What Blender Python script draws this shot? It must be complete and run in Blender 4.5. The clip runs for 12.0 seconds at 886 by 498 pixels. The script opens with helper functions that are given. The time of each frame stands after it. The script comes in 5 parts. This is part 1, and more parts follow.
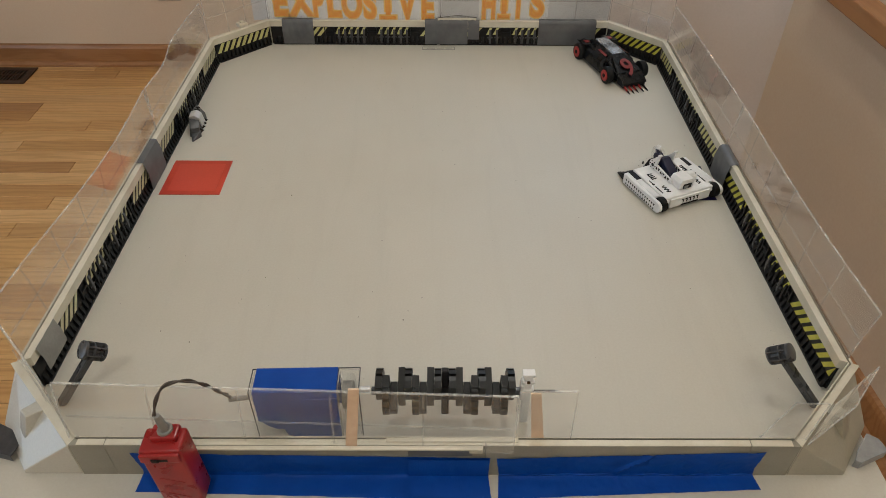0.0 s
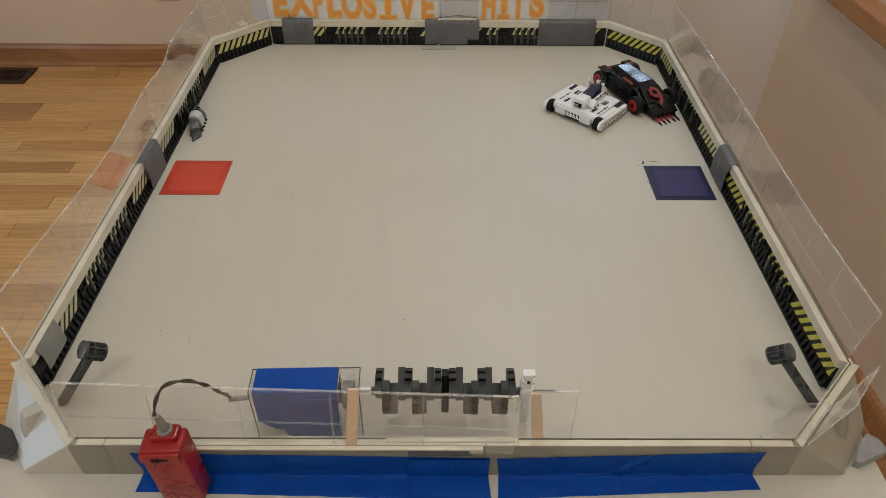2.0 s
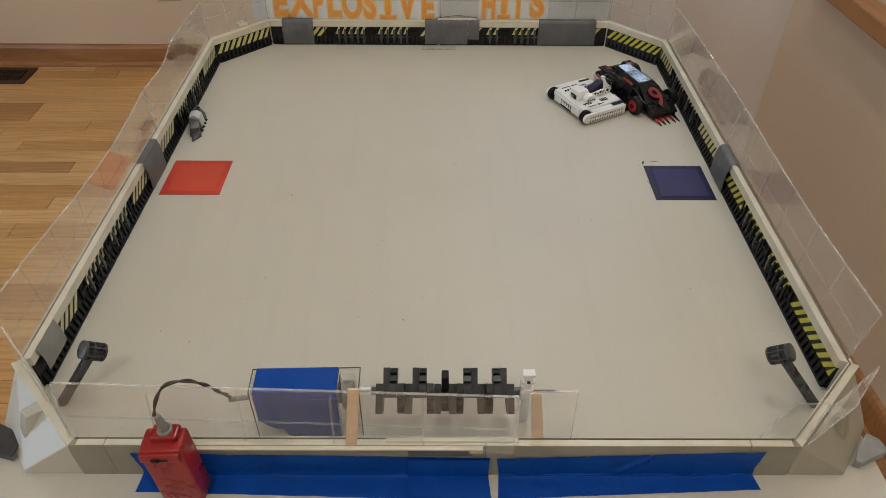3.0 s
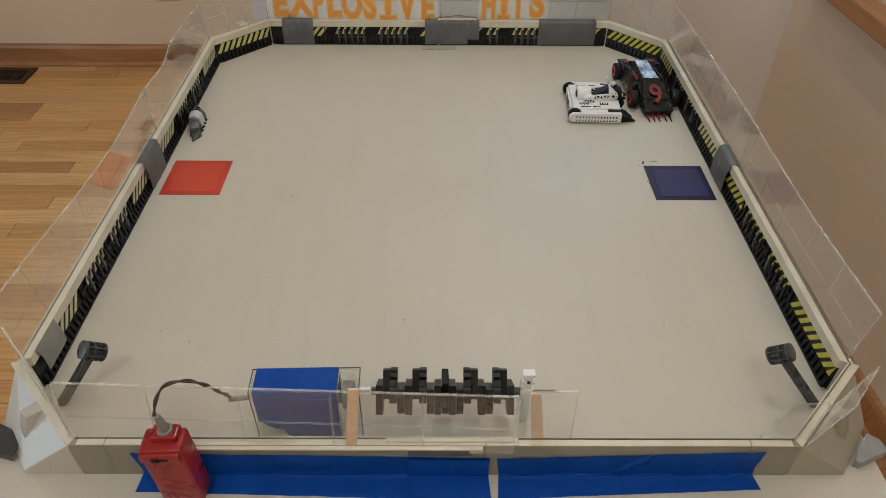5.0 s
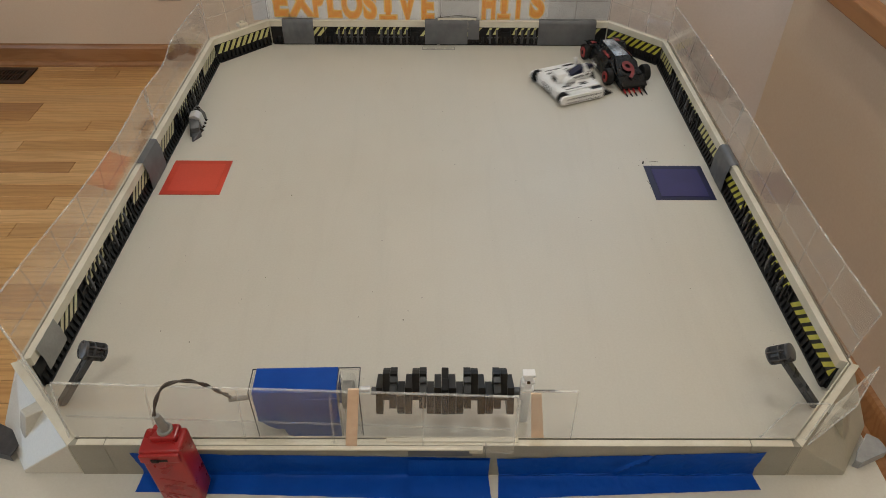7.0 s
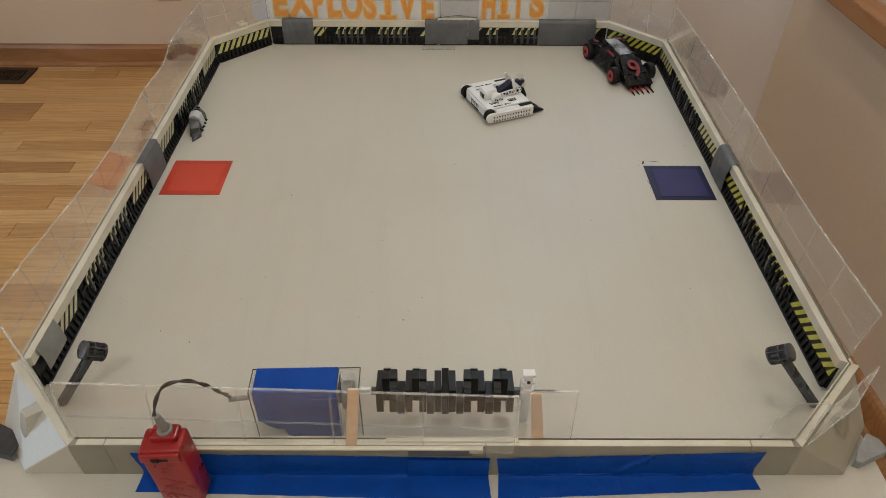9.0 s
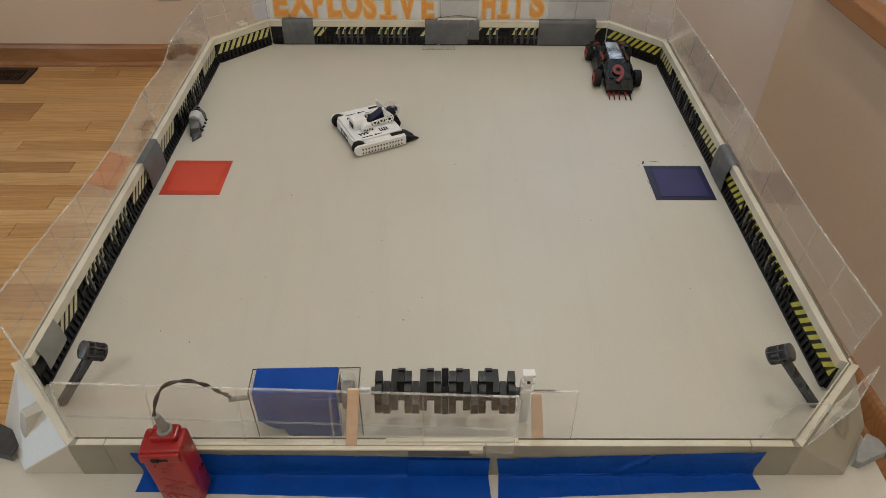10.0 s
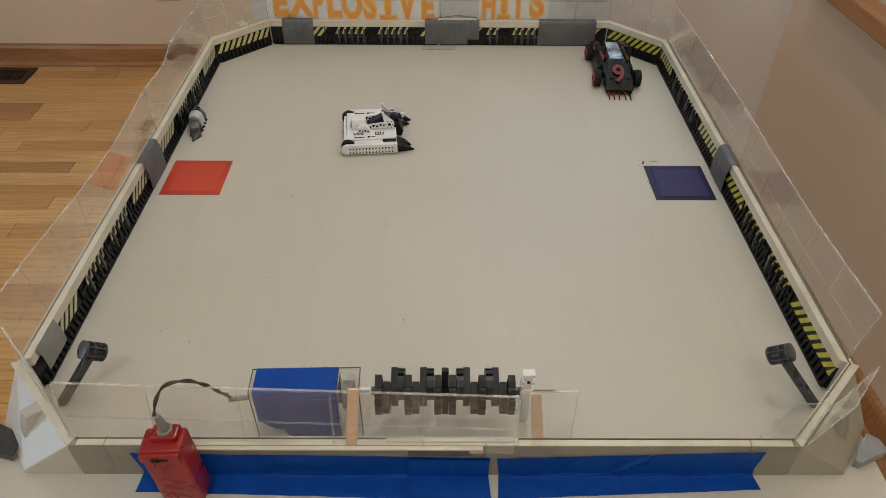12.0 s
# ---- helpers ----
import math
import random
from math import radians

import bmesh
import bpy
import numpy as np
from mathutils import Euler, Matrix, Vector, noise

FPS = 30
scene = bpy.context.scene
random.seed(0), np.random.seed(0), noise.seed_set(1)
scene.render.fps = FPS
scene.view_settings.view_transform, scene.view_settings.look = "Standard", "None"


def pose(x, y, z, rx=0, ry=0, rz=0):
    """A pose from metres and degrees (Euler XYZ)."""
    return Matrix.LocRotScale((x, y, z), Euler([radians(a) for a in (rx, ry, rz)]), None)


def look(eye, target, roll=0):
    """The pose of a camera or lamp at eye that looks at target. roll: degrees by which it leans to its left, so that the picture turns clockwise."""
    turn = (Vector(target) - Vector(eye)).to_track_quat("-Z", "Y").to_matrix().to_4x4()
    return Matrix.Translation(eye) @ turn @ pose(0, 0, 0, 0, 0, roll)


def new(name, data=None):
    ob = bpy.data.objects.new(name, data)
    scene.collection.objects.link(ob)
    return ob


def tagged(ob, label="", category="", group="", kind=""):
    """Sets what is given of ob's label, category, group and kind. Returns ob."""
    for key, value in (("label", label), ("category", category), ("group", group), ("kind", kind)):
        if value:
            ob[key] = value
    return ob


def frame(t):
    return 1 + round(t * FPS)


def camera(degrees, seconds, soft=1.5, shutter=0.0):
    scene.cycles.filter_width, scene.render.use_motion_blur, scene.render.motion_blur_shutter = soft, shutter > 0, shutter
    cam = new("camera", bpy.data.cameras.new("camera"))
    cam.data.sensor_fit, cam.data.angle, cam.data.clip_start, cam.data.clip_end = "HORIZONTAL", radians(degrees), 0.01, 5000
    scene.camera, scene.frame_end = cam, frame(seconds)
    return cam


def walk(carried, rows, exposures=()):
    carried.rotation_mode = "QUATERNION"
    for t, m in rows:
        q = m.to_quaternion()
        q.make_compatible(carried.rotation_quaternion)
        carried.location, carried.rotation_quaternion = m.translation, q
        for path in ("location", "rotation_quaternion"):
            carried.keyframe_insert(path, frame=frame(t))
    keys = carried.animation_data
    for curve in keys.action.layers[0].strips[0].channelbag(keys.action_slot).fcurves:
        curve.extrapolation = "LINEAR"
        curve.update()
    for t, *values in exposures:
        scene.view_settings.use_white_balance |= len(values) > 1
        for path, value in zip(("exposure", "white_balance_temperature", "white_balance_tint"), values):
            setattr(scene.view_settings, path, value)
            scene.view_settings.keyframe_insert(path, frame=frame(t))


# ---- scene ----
# The arena board's top is z = 0, the room's floor lies at FLOOR.
FLOOR = -0.45
CEIL = 1.95
cam = camera(64.5, 12.0, soft=0.25, shutter=0.4)
view = pose(0, 0, 0.7, 49.2, 0, -0.37) @ pose(0, 0, 0, 0, 0, 0.45)
walk(cam, [(0.0, view), (12.0, view)], exposures=[(0.0, -0.80, 5800, 4), (12.0, -0.80, 5800, 4)])

# ---- light: three ceiling lamps and the daylight of two windows ----
world = bpy.data.worlds.new("world")
scene.world = world
world.use_nodes = True
world.node_tree.nodes["Background"].inputs[0].default_value = (0.75, 0.85, 1.0, 1)
world.node_tree.nodes["Background"].inputs[1].default_value = 0.3


def area_lamp(name, place, target, w, h, watts, colour, shape="RECTANGLE"):
    lamp = bpy.data.lights.new(name, "AREA")
    lamp.shape, lamp.size, lamp.size_y = shape, w, h
    lamp.energy, lamp.color = watts, colour
    ob = new(name, lamp)
    ob.matrix_world = look(place, target)
    return ob


def globe_lamp(name, place, radius, watts, colour):
    lamp = bpy.data.lights.new(name, "POINT")
    lamp.shadow_soft_size, lamp.energy, lamp.color = radius, watts, colour
    new(name, lamp).location = place


LAMPS = [(-0.47, -0.30, 23), (0.50, -0.40, 17), (0.18, 1.36, 22)]
for lx, ly, watts in LAMPS:
    globe_lamp("ceiling_lamp_light", (lx, ly, 1.74), 0.04, watts, (1.0, 0.90, 0.775))
area_lamp("window_light", (-2.62, 0.1, 0.51), (0, 0.1, 0.45), 1.18, 1.70, 23, (0.70, 0.84, 1.0))
area_lamp("window_light", (0.397, 2.012, 0.845), (0.397 - 0.663, 2.012 - 0.749, 0.75), 0.66, 1.08, 4.5, (0.70, 0.84, 1.0))


# ---- materials ----
class Mat:
    """A node material built step by step."""

    def __init__(self, name, rough=0.5, metal=0.0):
        self.m = bpy.data.materials.new(name)
        self.m.use_nodes = True
        self.t = self.m.node_tree
        self.b = self.t.nodes["Principled BSDF"]
        self.b.inputs["Roughness"].default_value = rough
        self.b.inputs["Metallic"].default_value = metal

    def node(self, kind, **values):
        n = self.t.nodes.new(kind)
        for k, v in values.items():
            n.inputs[k].default_value = v
        return n

    def link(self, a, b):
        self.t.links.new(a, b)

    def coords(self, scale=(1, 1, 1), spread=False):
        c = self.node("ShaderNodeTexCoord")
        mp = self.node("ShaderNodeMapping")
        mp.inputs["Scale"].default_value = scale
        self.link(c.outputs["Object"], mp.inputs["Vector"])
        if spread:
            info = self.node("ShaderNodeObjectInfo")
            mul = self.node("ShaderNodeMath")
            mul.operation = "MULTIPLY"
            mul.inputs[1].default_value = 37.0
            self.link(info.outputs["Random"], mul.inputs[0])
            self.link(mul.outputs[0], mp.inputs["Location"])
        return mp.outputs["Vector"]

    def noise(self, vec, scale, detail=4.0, rough=0.55, distort=0.0):
        n = self.node("ShaderNodeTexNoise", Scale=scale, Detail=detail, Roughness=rough, Distortion=distort)
        self.link(vec, n.inputs["Vector"])
        return n.outputs["Fac"]

    def ramp(self, fac, stops):
        r = self.t.nodes.new("ShaderNodeValToRGB")
        e = r.color_ramp.elements
        while len(e) < len(stops):
            e.new(0.5)
        for i, (p, c) in enumerate(stops):
            e[i].position = p
            e[i].color = (*c, 1)
        self.link(fac, r.inputs["Fac"])
        return r.outputs["Color"]

    def mix(self, fac, a, b, mode="MIX"):
        n = self.t.nodes.new("ShaderNodeMix")
        n.data_type, n.blend_type = "RGBA", mode
        for v, s in ((fac, n.inputs[0]), (a, n.inputs[6]), (b, n.inputs[7])):
            if isinstance(v, (int, float)):
                s.default_value = v
            elif isinstance(v, tuple):
                s.default_value = (*v, 1)
            else:
                self.link(v, s)
        return n.outputs[2]

    def base(self, out):
        if isinstance(out, tuple):
            self.b.inputs["Base Color"].default_value = (*out, 1)
        else:
            self.link(out, self.b.inputs["Base Color"])
        return self

    def rough_map(self, fac, lo, hi):
        n = self.node("ShaderNodeMapRange")
        n.inputs["To Min"].default_value, n.inputs["To Max"].default_value = lo, hi
        self.link(fac, n.inputs["Value"])
        self.link(n.outputs[0], self.b.inputs["Roughness"])
        return self

    def bump(self, fac, strength, distance):
        n = self.node("ShaderNodeBump", Strength=strength, Distance=distance)
        self.link(fac, n.inputs["Height"])
        self.link(n.outputs[0], self.b.inputs["Normal"])
        return self


def mottled(name, a, b, scale, rough=0.5, metal=0.0, fine=400.0, bump=0.15, depth=0.0004, spread=False, spec=0.5):
    """Two close tones in soft patches with fine grain."""
    k = Mat(name, rough, metal)
    v = k.coords(spread=spread)
    f1, f2 = k.noise(v, scale, 5), k.noise(v, fine, 3)
    c = k.ramp(f1, [(0.32, a), (0.68, b)])
    c = k.mix(0.045, c, k.ramp(f2, [(0.3, (0, 0, 0)), (0.7, (1, 1, 1))]), "OVERLAY")
    k.b.inputs["Specular IOR Level"].default_value = spec
    k.base(c).rough_map(f1, max(rough - 0.08, 0.02), min(rough + 0.1, 1)).bump(f2, bump, depth)
    return k.m


def board_material():
    """Off-white satin paint with tyre smudges, faint long scuffs and grime."""
    k = Mat("arena_paint", 0.4)
    v = k.coords()
    big, mid, fine = k.noise(v, 2.2, 4), k.noise(v, 14, 6), k.noise(v, 700, 2)
    streak = k.noise(k.coords((26, 2.0, 1)), 1.0, 6, 0.65, 0.4)
    c = k.ramp(big, [(0.3, (0.555, 0.525, 0.450)), (0.7, (0.60, 0.575, 0.505))])
    c = k.mix(k.ramp(streak, [(0.52, (0, 0, 0)), (0.78, (0.15, 0.15, 0.15))]), c, (0.38, 0.36, 0.31))
    c = k.mix(k.ramp(mid, [(0.62, (0, 0, 0)), (0.85, (0.16, 0.16, 0.16))]), c, (0.38, 0.35, 0.30))
    grain, fleck = k.noise(v, 330, 3), k.noise(v, 120, 2)
    c = k.mix(0.035, c, k.ramp(grain, [(0.3, (0, 0, 0)), (0.7, (1, 1, 1))]), "OVERLAY")
    c = k.mix(k.ramp(fleck, [(0.76, (0, 0, 0)), (0.80, (0.6, 0.6, 0.6))]), c, (0.16, 0.14, 0.12))
    k.base(c).rough_map(mid, 0.30, 0.46).bump(fine, 0.06, 0.0003)
    return k.m


def oak_material(name, tones, spread=True):
    """Varnished oak with arched growth rings and fine pores along x, each board in its own tone."""
    k = Mat(name, 0.3)
    w = k.coords((7, 300, 300), spread)
    pores, drift = k.noise(w, 1.0, 3), k.noise(k.coords((1.5, 9, 9), spread), 1.0, 3)
    wave = k.node("ShaderNodeTexWave", Scale=5.0, Distortion=16.0, Detail=4.0)
    wave.inputs["Detail Scale"].default_value = 0.9
    wave.bands_direction = "Y"
    k.link(k.coords((0.55, 3.2, 3.2), spread), wave.inputs["Vector"])
    rings = wave.outputs["Fac"]
    info = k.node("ShaderNodeObjectInfo")
    tone = k.ramp(info.outputs["Random"], [(i / (len(tones) - 1), t) for i, t in enumerate(tones)])
    dark = k.mix(1.0, tone, (0.60, 0.47, 0.34), "MULTIPLY")
    c = k.mix(k.ramp(rings, [(0.35, (0, 0, 0)), (0.95, (0.36, 0.36, 0.36))]), tone, dark)
    c = k.mix(k.ramp(drift, [(0.45, (0, 0, 0)), (0.75, (0.5, 0.5, 0.5))]), c, dark)
    c = k.mix(k.ramp(pores, [(0.56, (0, 0, 0)), (0.78, (0.40, 0.40, 0.40))]), c, (0.16, 0.08, 0.03))
    k.base(c).rough_map(drift, 0.24, 0.38).bump(pores, 0.06, 0.0003)
    return k.m


def acrylic_material(lo=0.035, hi=0.13):
    """Thin clear acrylic: see-through, mirror gloss at a slant, a trace of milky scuffing."""
    k = Mat("clear_acrylic")
    t = k.t
    clear, gloss, haze = (t.nodes.new(s) for s in ("ShaderNodeBsdfTransparent", "ShaderNodeBsdfGlossy", "ShaderNodeBsdfDiffuse"))
    clear.inputs[0].default_value = (0.985, 0.985, 0.98, 1)
    gloss.inputs[0].default_value = (1, 1, 1, 1)
    gloss.inputs["Roughness"].default_value = 0.03
    haze.inputs[0].default_value = (0.8, 0.8, 0.78, 1)
    lw = k.node("ShaderNodeLayerWeight", Blend=0.5)
    pw = k.node("ShaderNodeMath")
    pw.operation = "POWER"
    pw.inputs[1].default_value = 4.0
    k.link(lw.outputs["Facing"], pw.inputs[0])
    fr = k.node("ShaderNodeMapRange")
    fr.inputs["To Min"].default_value, fr.inputs["To Max"].default_value = 0.035, 0.85
    k.link(pw.outputs[0], fr.inputs["Value"])
    m1, m2 = t.nodes.new("ShaderNodeMixShader"), t.nodes.new("ShaderNodeMixShader")
    v = k.coords()
    scuff = k.node("ShaderNodeMapRange")
    scuff.inputs["From Min"].default_value, scuff.inputs["From Max"].default_value = 0.45, 0.85
    scuff.inputs["To Min"].default_value, scuff.inputs["To Max"].default_value = lo, hi
    k.link(k.noise(v, 18, 6, 0.7), scuff.inputs["Value"])
    k.link(scuff.outputs[0], m2.inputs[0])
    k.link(clear.outputs[0], m2.inputs[1])
    k.link(haze.outputs[0], m2.inputs[2])
    k.link(fr.outputs[0], m1.inputs[0])
    k.link(m2.outputs[0], m1.inputs[1])
    k.link(gloss.outputs[0], m1.inputs[2])
    k.link(m1.outputs[0], t.nodes["Material Output"].inputs["Surface"])
    return k.m


def frost_material():
    """Cut edge of acrylic, whitish and half clear."""
    k = Mat("acrylic_edge", 0.3)
    t = k.t
    clear, m = t.nodes.new("ShaderNodeBsdfTransparent"), t.nodes.new("ShaderNodeMixShader")
    k.base((0.80, 0.80, 0.77))
    rng = k.node("ShaderNodeMapRange")
    rng.inputs["From Min"].default_value, rng.inputs["From Max"].default_value = 0.3, 0.7
    rng.inputs["To Min"].default_value, rng.inputs["To Max"].default_value = 0.11, 0.38
    k.link(k.noise(k.coords(), 60, 4), rng.inputs["Value"])
    k.link(rng.outputs[0], m.inputs[0])
    k.link(clear.outputs[0], m.inputs[1])
    k.link(k.b.outputs[0], m.inputs[2])
    k.link(m.outputs[0], t.nodes["Material Output"].inputs["Surface"])
    return k.m


def duct_material():
    k = Mat("duct_tape", 0.42, 0.25)
    v = k.coords()
    weave = k.noise(k.coords((900, 900, 60)), 1.0, 2)
    f = k.noise(v, 30, 5)
    k.base(k.ramp(f, [(0.3, (0.10, 0.104, 0.112)), (0.7, (0.155, 0.16, 0.168))])).rough_map(f, 0.34, 0.55).bump(weave, 0.2, 0.0003)
    return k.m


def painter_material():
    k = Mat("painter_tape", 0.55)
    k.b.inputs["Specular IOR Level"].default_value = 0.22
    v = k.coords()
    crepe = k.noise(k.coords((1400, 200, 200)), 1.0, 3)
    f = k.noise(v, 25, 5)
    k.base(k.ramp(f, [(0.3, (0.003, 0.047, 0.290)), (0.7, (0.006, 0.066, 0.375))])).bump(crepe, 0.35, 0.0006)
    return k.m


PAINT = board_material()
CREAM = mottled("cream_plastic", (0.60, 0.555, 0.44), (0.70, 0.66, 0.55), 22, 0.38)
# right corner block: its shade is mixed into the grey-beige
BLOCKSHADED = mottled("shaded_block_plastic", (0.34, 0.32, 0.25), (0.39, 0.365, 0.29), 22, 0.40)
BLACK = mottled("black_plastic", (0.004, 0.004, 0.005), (0.011, 0.011, 0.012), 40, 0.42, spec=0.3)
YELLOW = mottled("yellow_print", (0.52, 0.50, 0.05), (0.66, 0.62, 0.08), 60, 0.45)
DULL_YELLOW = mottled("worn_yellow_print", (0.50, 0.47, 0.29), (0.60, 0.57, 0.38), 60, 0.45)
PALE_YELLOW = mottled("pale_yellow_print", (0.56, 0.54, 0.20), (0.66, 0.63, 0.28), 60, 0.45)
# left corner block: same plastic, window light mixed into a paler tone
BLOCKLIT = mottled("lit_block_plastic", (0.54, 0.52, 0.455), (0.57, 0.55, 0.485), 6, 0.26)
# cream of the near wall with its outer face's shade in the colour
WALLSHADED = mottled("shaded_cream_plastic", (0.25, 0.238, 0.19), (0.30, 0.285, 0.235), 22, 0.4)
DUCT = duct_material()
BLUETAPE = painter_material()
ACRYLIC = acrylic_material()
FROST = frost_material()
RIB = acrylic_material(0.08, 0.20)
WALLPAINT = mottled("wall_paint", (0.67, 0.555, 0.425), (0.72, 0.60, 0.46), 1.3, 0.7, 0.0, 180, 0.12, 0.0008)
# northeast wall: paler and greyer than the beige ones
GREYWALL = mottled("pale_grey_wall", (0.68, 0.615, 0.57), (0.72, 0.655, 0.61), 1.3, 0.7, 0.0, 180, 0.12, 0.0008)
CEILPAINT = mottled("ceiling_paint", (0.74, 0.72, 0.68), (0.80, 0.78, 0.74), 2, 0.85)
OAK = oak_material("oak_floor", [(0.62, 0.355, 0.130), (0.74, 0.470, 0.195), (0.53, 0.29, 0.10), (0.78, 0.51, 0.23), (0.66, 0.385, 0.145), (0.38, 0.195, 0.072)])
OAKTRIM = oak_material("oak_trim", [(0.36, 0.175, 0.066), (0.40, 0.20, 0.078)])
OAKGAP = mottled("floor_joint", (0.05, 0.025, 0.01), (0.08, 0.04, 0.015), 30, 0.8)
RED = mottled("red_plastic", (0.25, 0.010, 0.010), (0.32, 0.016, 0.016), 40, 0.28)
REDTILE = mottled("red_film", (0.48, 0.040, 0.018), (0.55, 0.055, 0.028), 30, 0.3)
REDFILM = mottled("red_film_inner", (0.55, 0.058, 0.030), (0.575, 0.063, 0.033), 12, 0.3)
NAVY = mottled("navy_film", (0.004, 0.003, 0.036), (0.007, 0.005, 0.050), 30, 0.4)
NAVYFILM = mottled("navy_film_inner", (0.018, 0.013, 0.090), (0.025, 0.019, 0.112), 30, 0.42)
GREY = mottled("grey_plastic", (0.050, 0.050, 0.053), (0.075, 0.075, 0.08), 50, 0.28)
LIGHTGREY = mottled("light_grey_plastic", (0.22, 0.215, 0.20), (0.28, 0.275, 0.255), 50, 0.4)
WHITE = mottled("white_plastic", (0.80, 0.80, 0.80), (0.86, 0.86, 0.86), 60, 0.35)
PAPER = mottled("paper", (0.84, 0.84, 0.86), (0.90, 0.90, 0.91), 12, 0.8)
BACKCARD = mottled("backing_card", (0.60, 0.60, 0.62), (0.68, 0.68, 0.70), 10, 0.6)
ORANGE = mottled("orange_marker", (0.84, 0.30, 0.025), (0.92, 0.46, 0.06), 90, 0.7)
AMBER = mottled("amber_marker", (0.92, 0.56, 0.10), (0.95, 0.66, 0.20), 60, 0.7)
RUBBER = mottled("rubber", (0.005, 0.005, 0.005), (0.011, 0.011, 0.011), 80, 0.6, spec=0.25)
GLOSSBLACK = mottled("gloss_black", (0.003, 0.003, 0.0035), (0.007, 0.007, 0.008), 50, 0.26, spec=0.3)
# pale patches put the window's reflection into the roof film's colour
ROOFGLINT = mottled("roof_film_painted_glint", (0.16, 0.17, 0.19), (0.80, 0.83, 0.88), 30, 0.12, 0.9, bump=0.02)
SPINBLACK = mottled("worn_black_plastic", (0.005, 0.0048, 0.0045), (0.015, 0.0145, 0.0135), 45, 0.36, spec=0.4)
SPIKEGREY = mottled("spike_grey_plastic", (0.035, 0.035, 0.037), (0.070, 0.070, 0.073), 60, 0.35)
# brown for the dark line that shade makes along the right walls' slot
SLOTSHADE = mottled("brown_slot_shade", (0.16, 0.085, 0.035), (0.25, 0.14, 0.06), 60, 0.8)
BRIGHTRED = mottled("red_trim", (0.32, 0.018, 0.016), (0.40, 0.026, 0.022), 60, 0.4)
PINKRED = mottled("faded_red_sticker", (0.155, 0.014, 0.013), (0.225, 0.022, 0.020), 60, 0.45)
NAVYMOTOR = mottled("navy_motor", (0.010, 0.012, 0.035), (0.018, 0.020, 0.055), 60, 0.35)
METAL = mottled("brushed_metal", (0.66, 0.66, 0.67), (0.78, 0.78, 0.79), 70, 0.35, 0.7)
CLIPGREY = mottled("clip_grey_plastic", (0.24, 0.245, 0.25), (0.32, 0.325, 0.33), 60, 0.3)
PEWTER = mottled("pewter_plastic", (0.055, 0.055, 0.06), (0.10, 0.10, 0.105), 60, 0.32, 0.4)
POPSICLE = mottled("craft_wood", (0.72, 0.52, 0.36), (0.80, 0.62, 0.45), 90, 0.7)
WIRE = mottled("brown_wire", (0.050, 0.038, 0.030), (0.085, 0.065, 0.05), 90, 0.45)
BRONZE = mottled("bronze_register", (0.055, 0.030, 0.016), (0.09, 0.05, 0.028), 60, 0.4, 0.5)
DARK = mottled("dark_void", (0.004, 0.004, 0.004), (0.008, 0.008, 0.008), 20, 0.9)
INK = mottled("ink", (0.004, 0.004, 0.005), (0.008, 0.008, 0.009), 60, 0.5, spec=0.25)
SPECK = mottled("dust", (0.05, 0.045, 0.04), (0.09, 0.08, 0.07), 300, 0.9)


# ---- mesh helpers ----
def part(name, bm, material, parent=None, label=""):
    """Links a bmesh as one mesh object, under a thing or a part."""
    bmesh.ops.recalc_face_normals(bm, faces=bm.faces)
    me = bpy.data.meshes.new(name)
    bm.to_mesh(me)
    bm.free()
    for m in material if isinstance(material, (list, tuple)) else [material]:
        me.materials.append(m)
    ob = new(name, me)
    if parent is not None:
        ob.parent = parent
    if label:
        ob["label"] = label
    return ob


def thing(name, m, label, category, group="", kind=""):
    ob = new(name)
    ob.empty_display_size = 0.02
    ob.matrix_world = m
    return tagged(ob, label, category, group, kind)


def block(x0, x1, y0, y1, z0, z1, bevel=0.0, bm=None, seg=2):
    """A box, its edges rounded, added to bm."""
    own = bmesh.new()
    bmesh.ops.create_cube(own, size=1)
    for v in own.verts:
        v.co = Vector(((x0 + x1) / 2 + v.co.x * (x1 - x0), (y0 + y1) / 2 + v.co.y * (y1 - y0), (z0 + z1) / 2 + v.co.z * (z1 - z0)))
    if bevel:
        bmesh.ops.bevel(own, geom=own.edges[:], offset=bevel, segments=seg, affect="EDGES", profile=0.5)
    return merge(own, bm)


def merge(own, bm):
    if bm is None:
        return own
    me = bpy.data.meshes.new("tmp")
    own.to_mesh(me)
    own.free()
    bm.from_mesh(me)
    bpy.data.meshes.remove(me)
    return bm


def prism(poly, a0, a1, axis="x", bevel=0.0, bm=None, m0=0.0, m1=0.0):
    """A polygon drawn out along an axis; for x the polygon is (y, z), for y (x, z), for z (x, y). m0, m1: mitres of the ends, for x."""
    own = bmesh.new()

    def at(p, a, end):
        if axis == "x":
            return Vector((a + end * p[0] * 0.4142, p[0], p[1]))
        return Vector((p[0], a, p[1])) if axis == "y" else Vector((p[0], p[1], a))
    lo = [own.verts.new(at(p, a0, -m0)) for p in poly]
    hi = [own.verts.new(at(p, a1, m1)) for p in poly]
    own.faces.new(lo)
    own.faces.new(hi[::-1])
    for i in range(len(poly)):
        j = (i + 1) % len(poly)
        own.faces.new((lo[i], hi[i], hi[j], lo[j]))
    bmesh.ops.recalc_face_normals(own, faces=own.faces)
    if bevel:
        bmesh.ops.bevel(own, geom=own.edges[:], offset=bevel, segments=2, affect="EDGES", profile=0.5)
    return merge(own, bm)


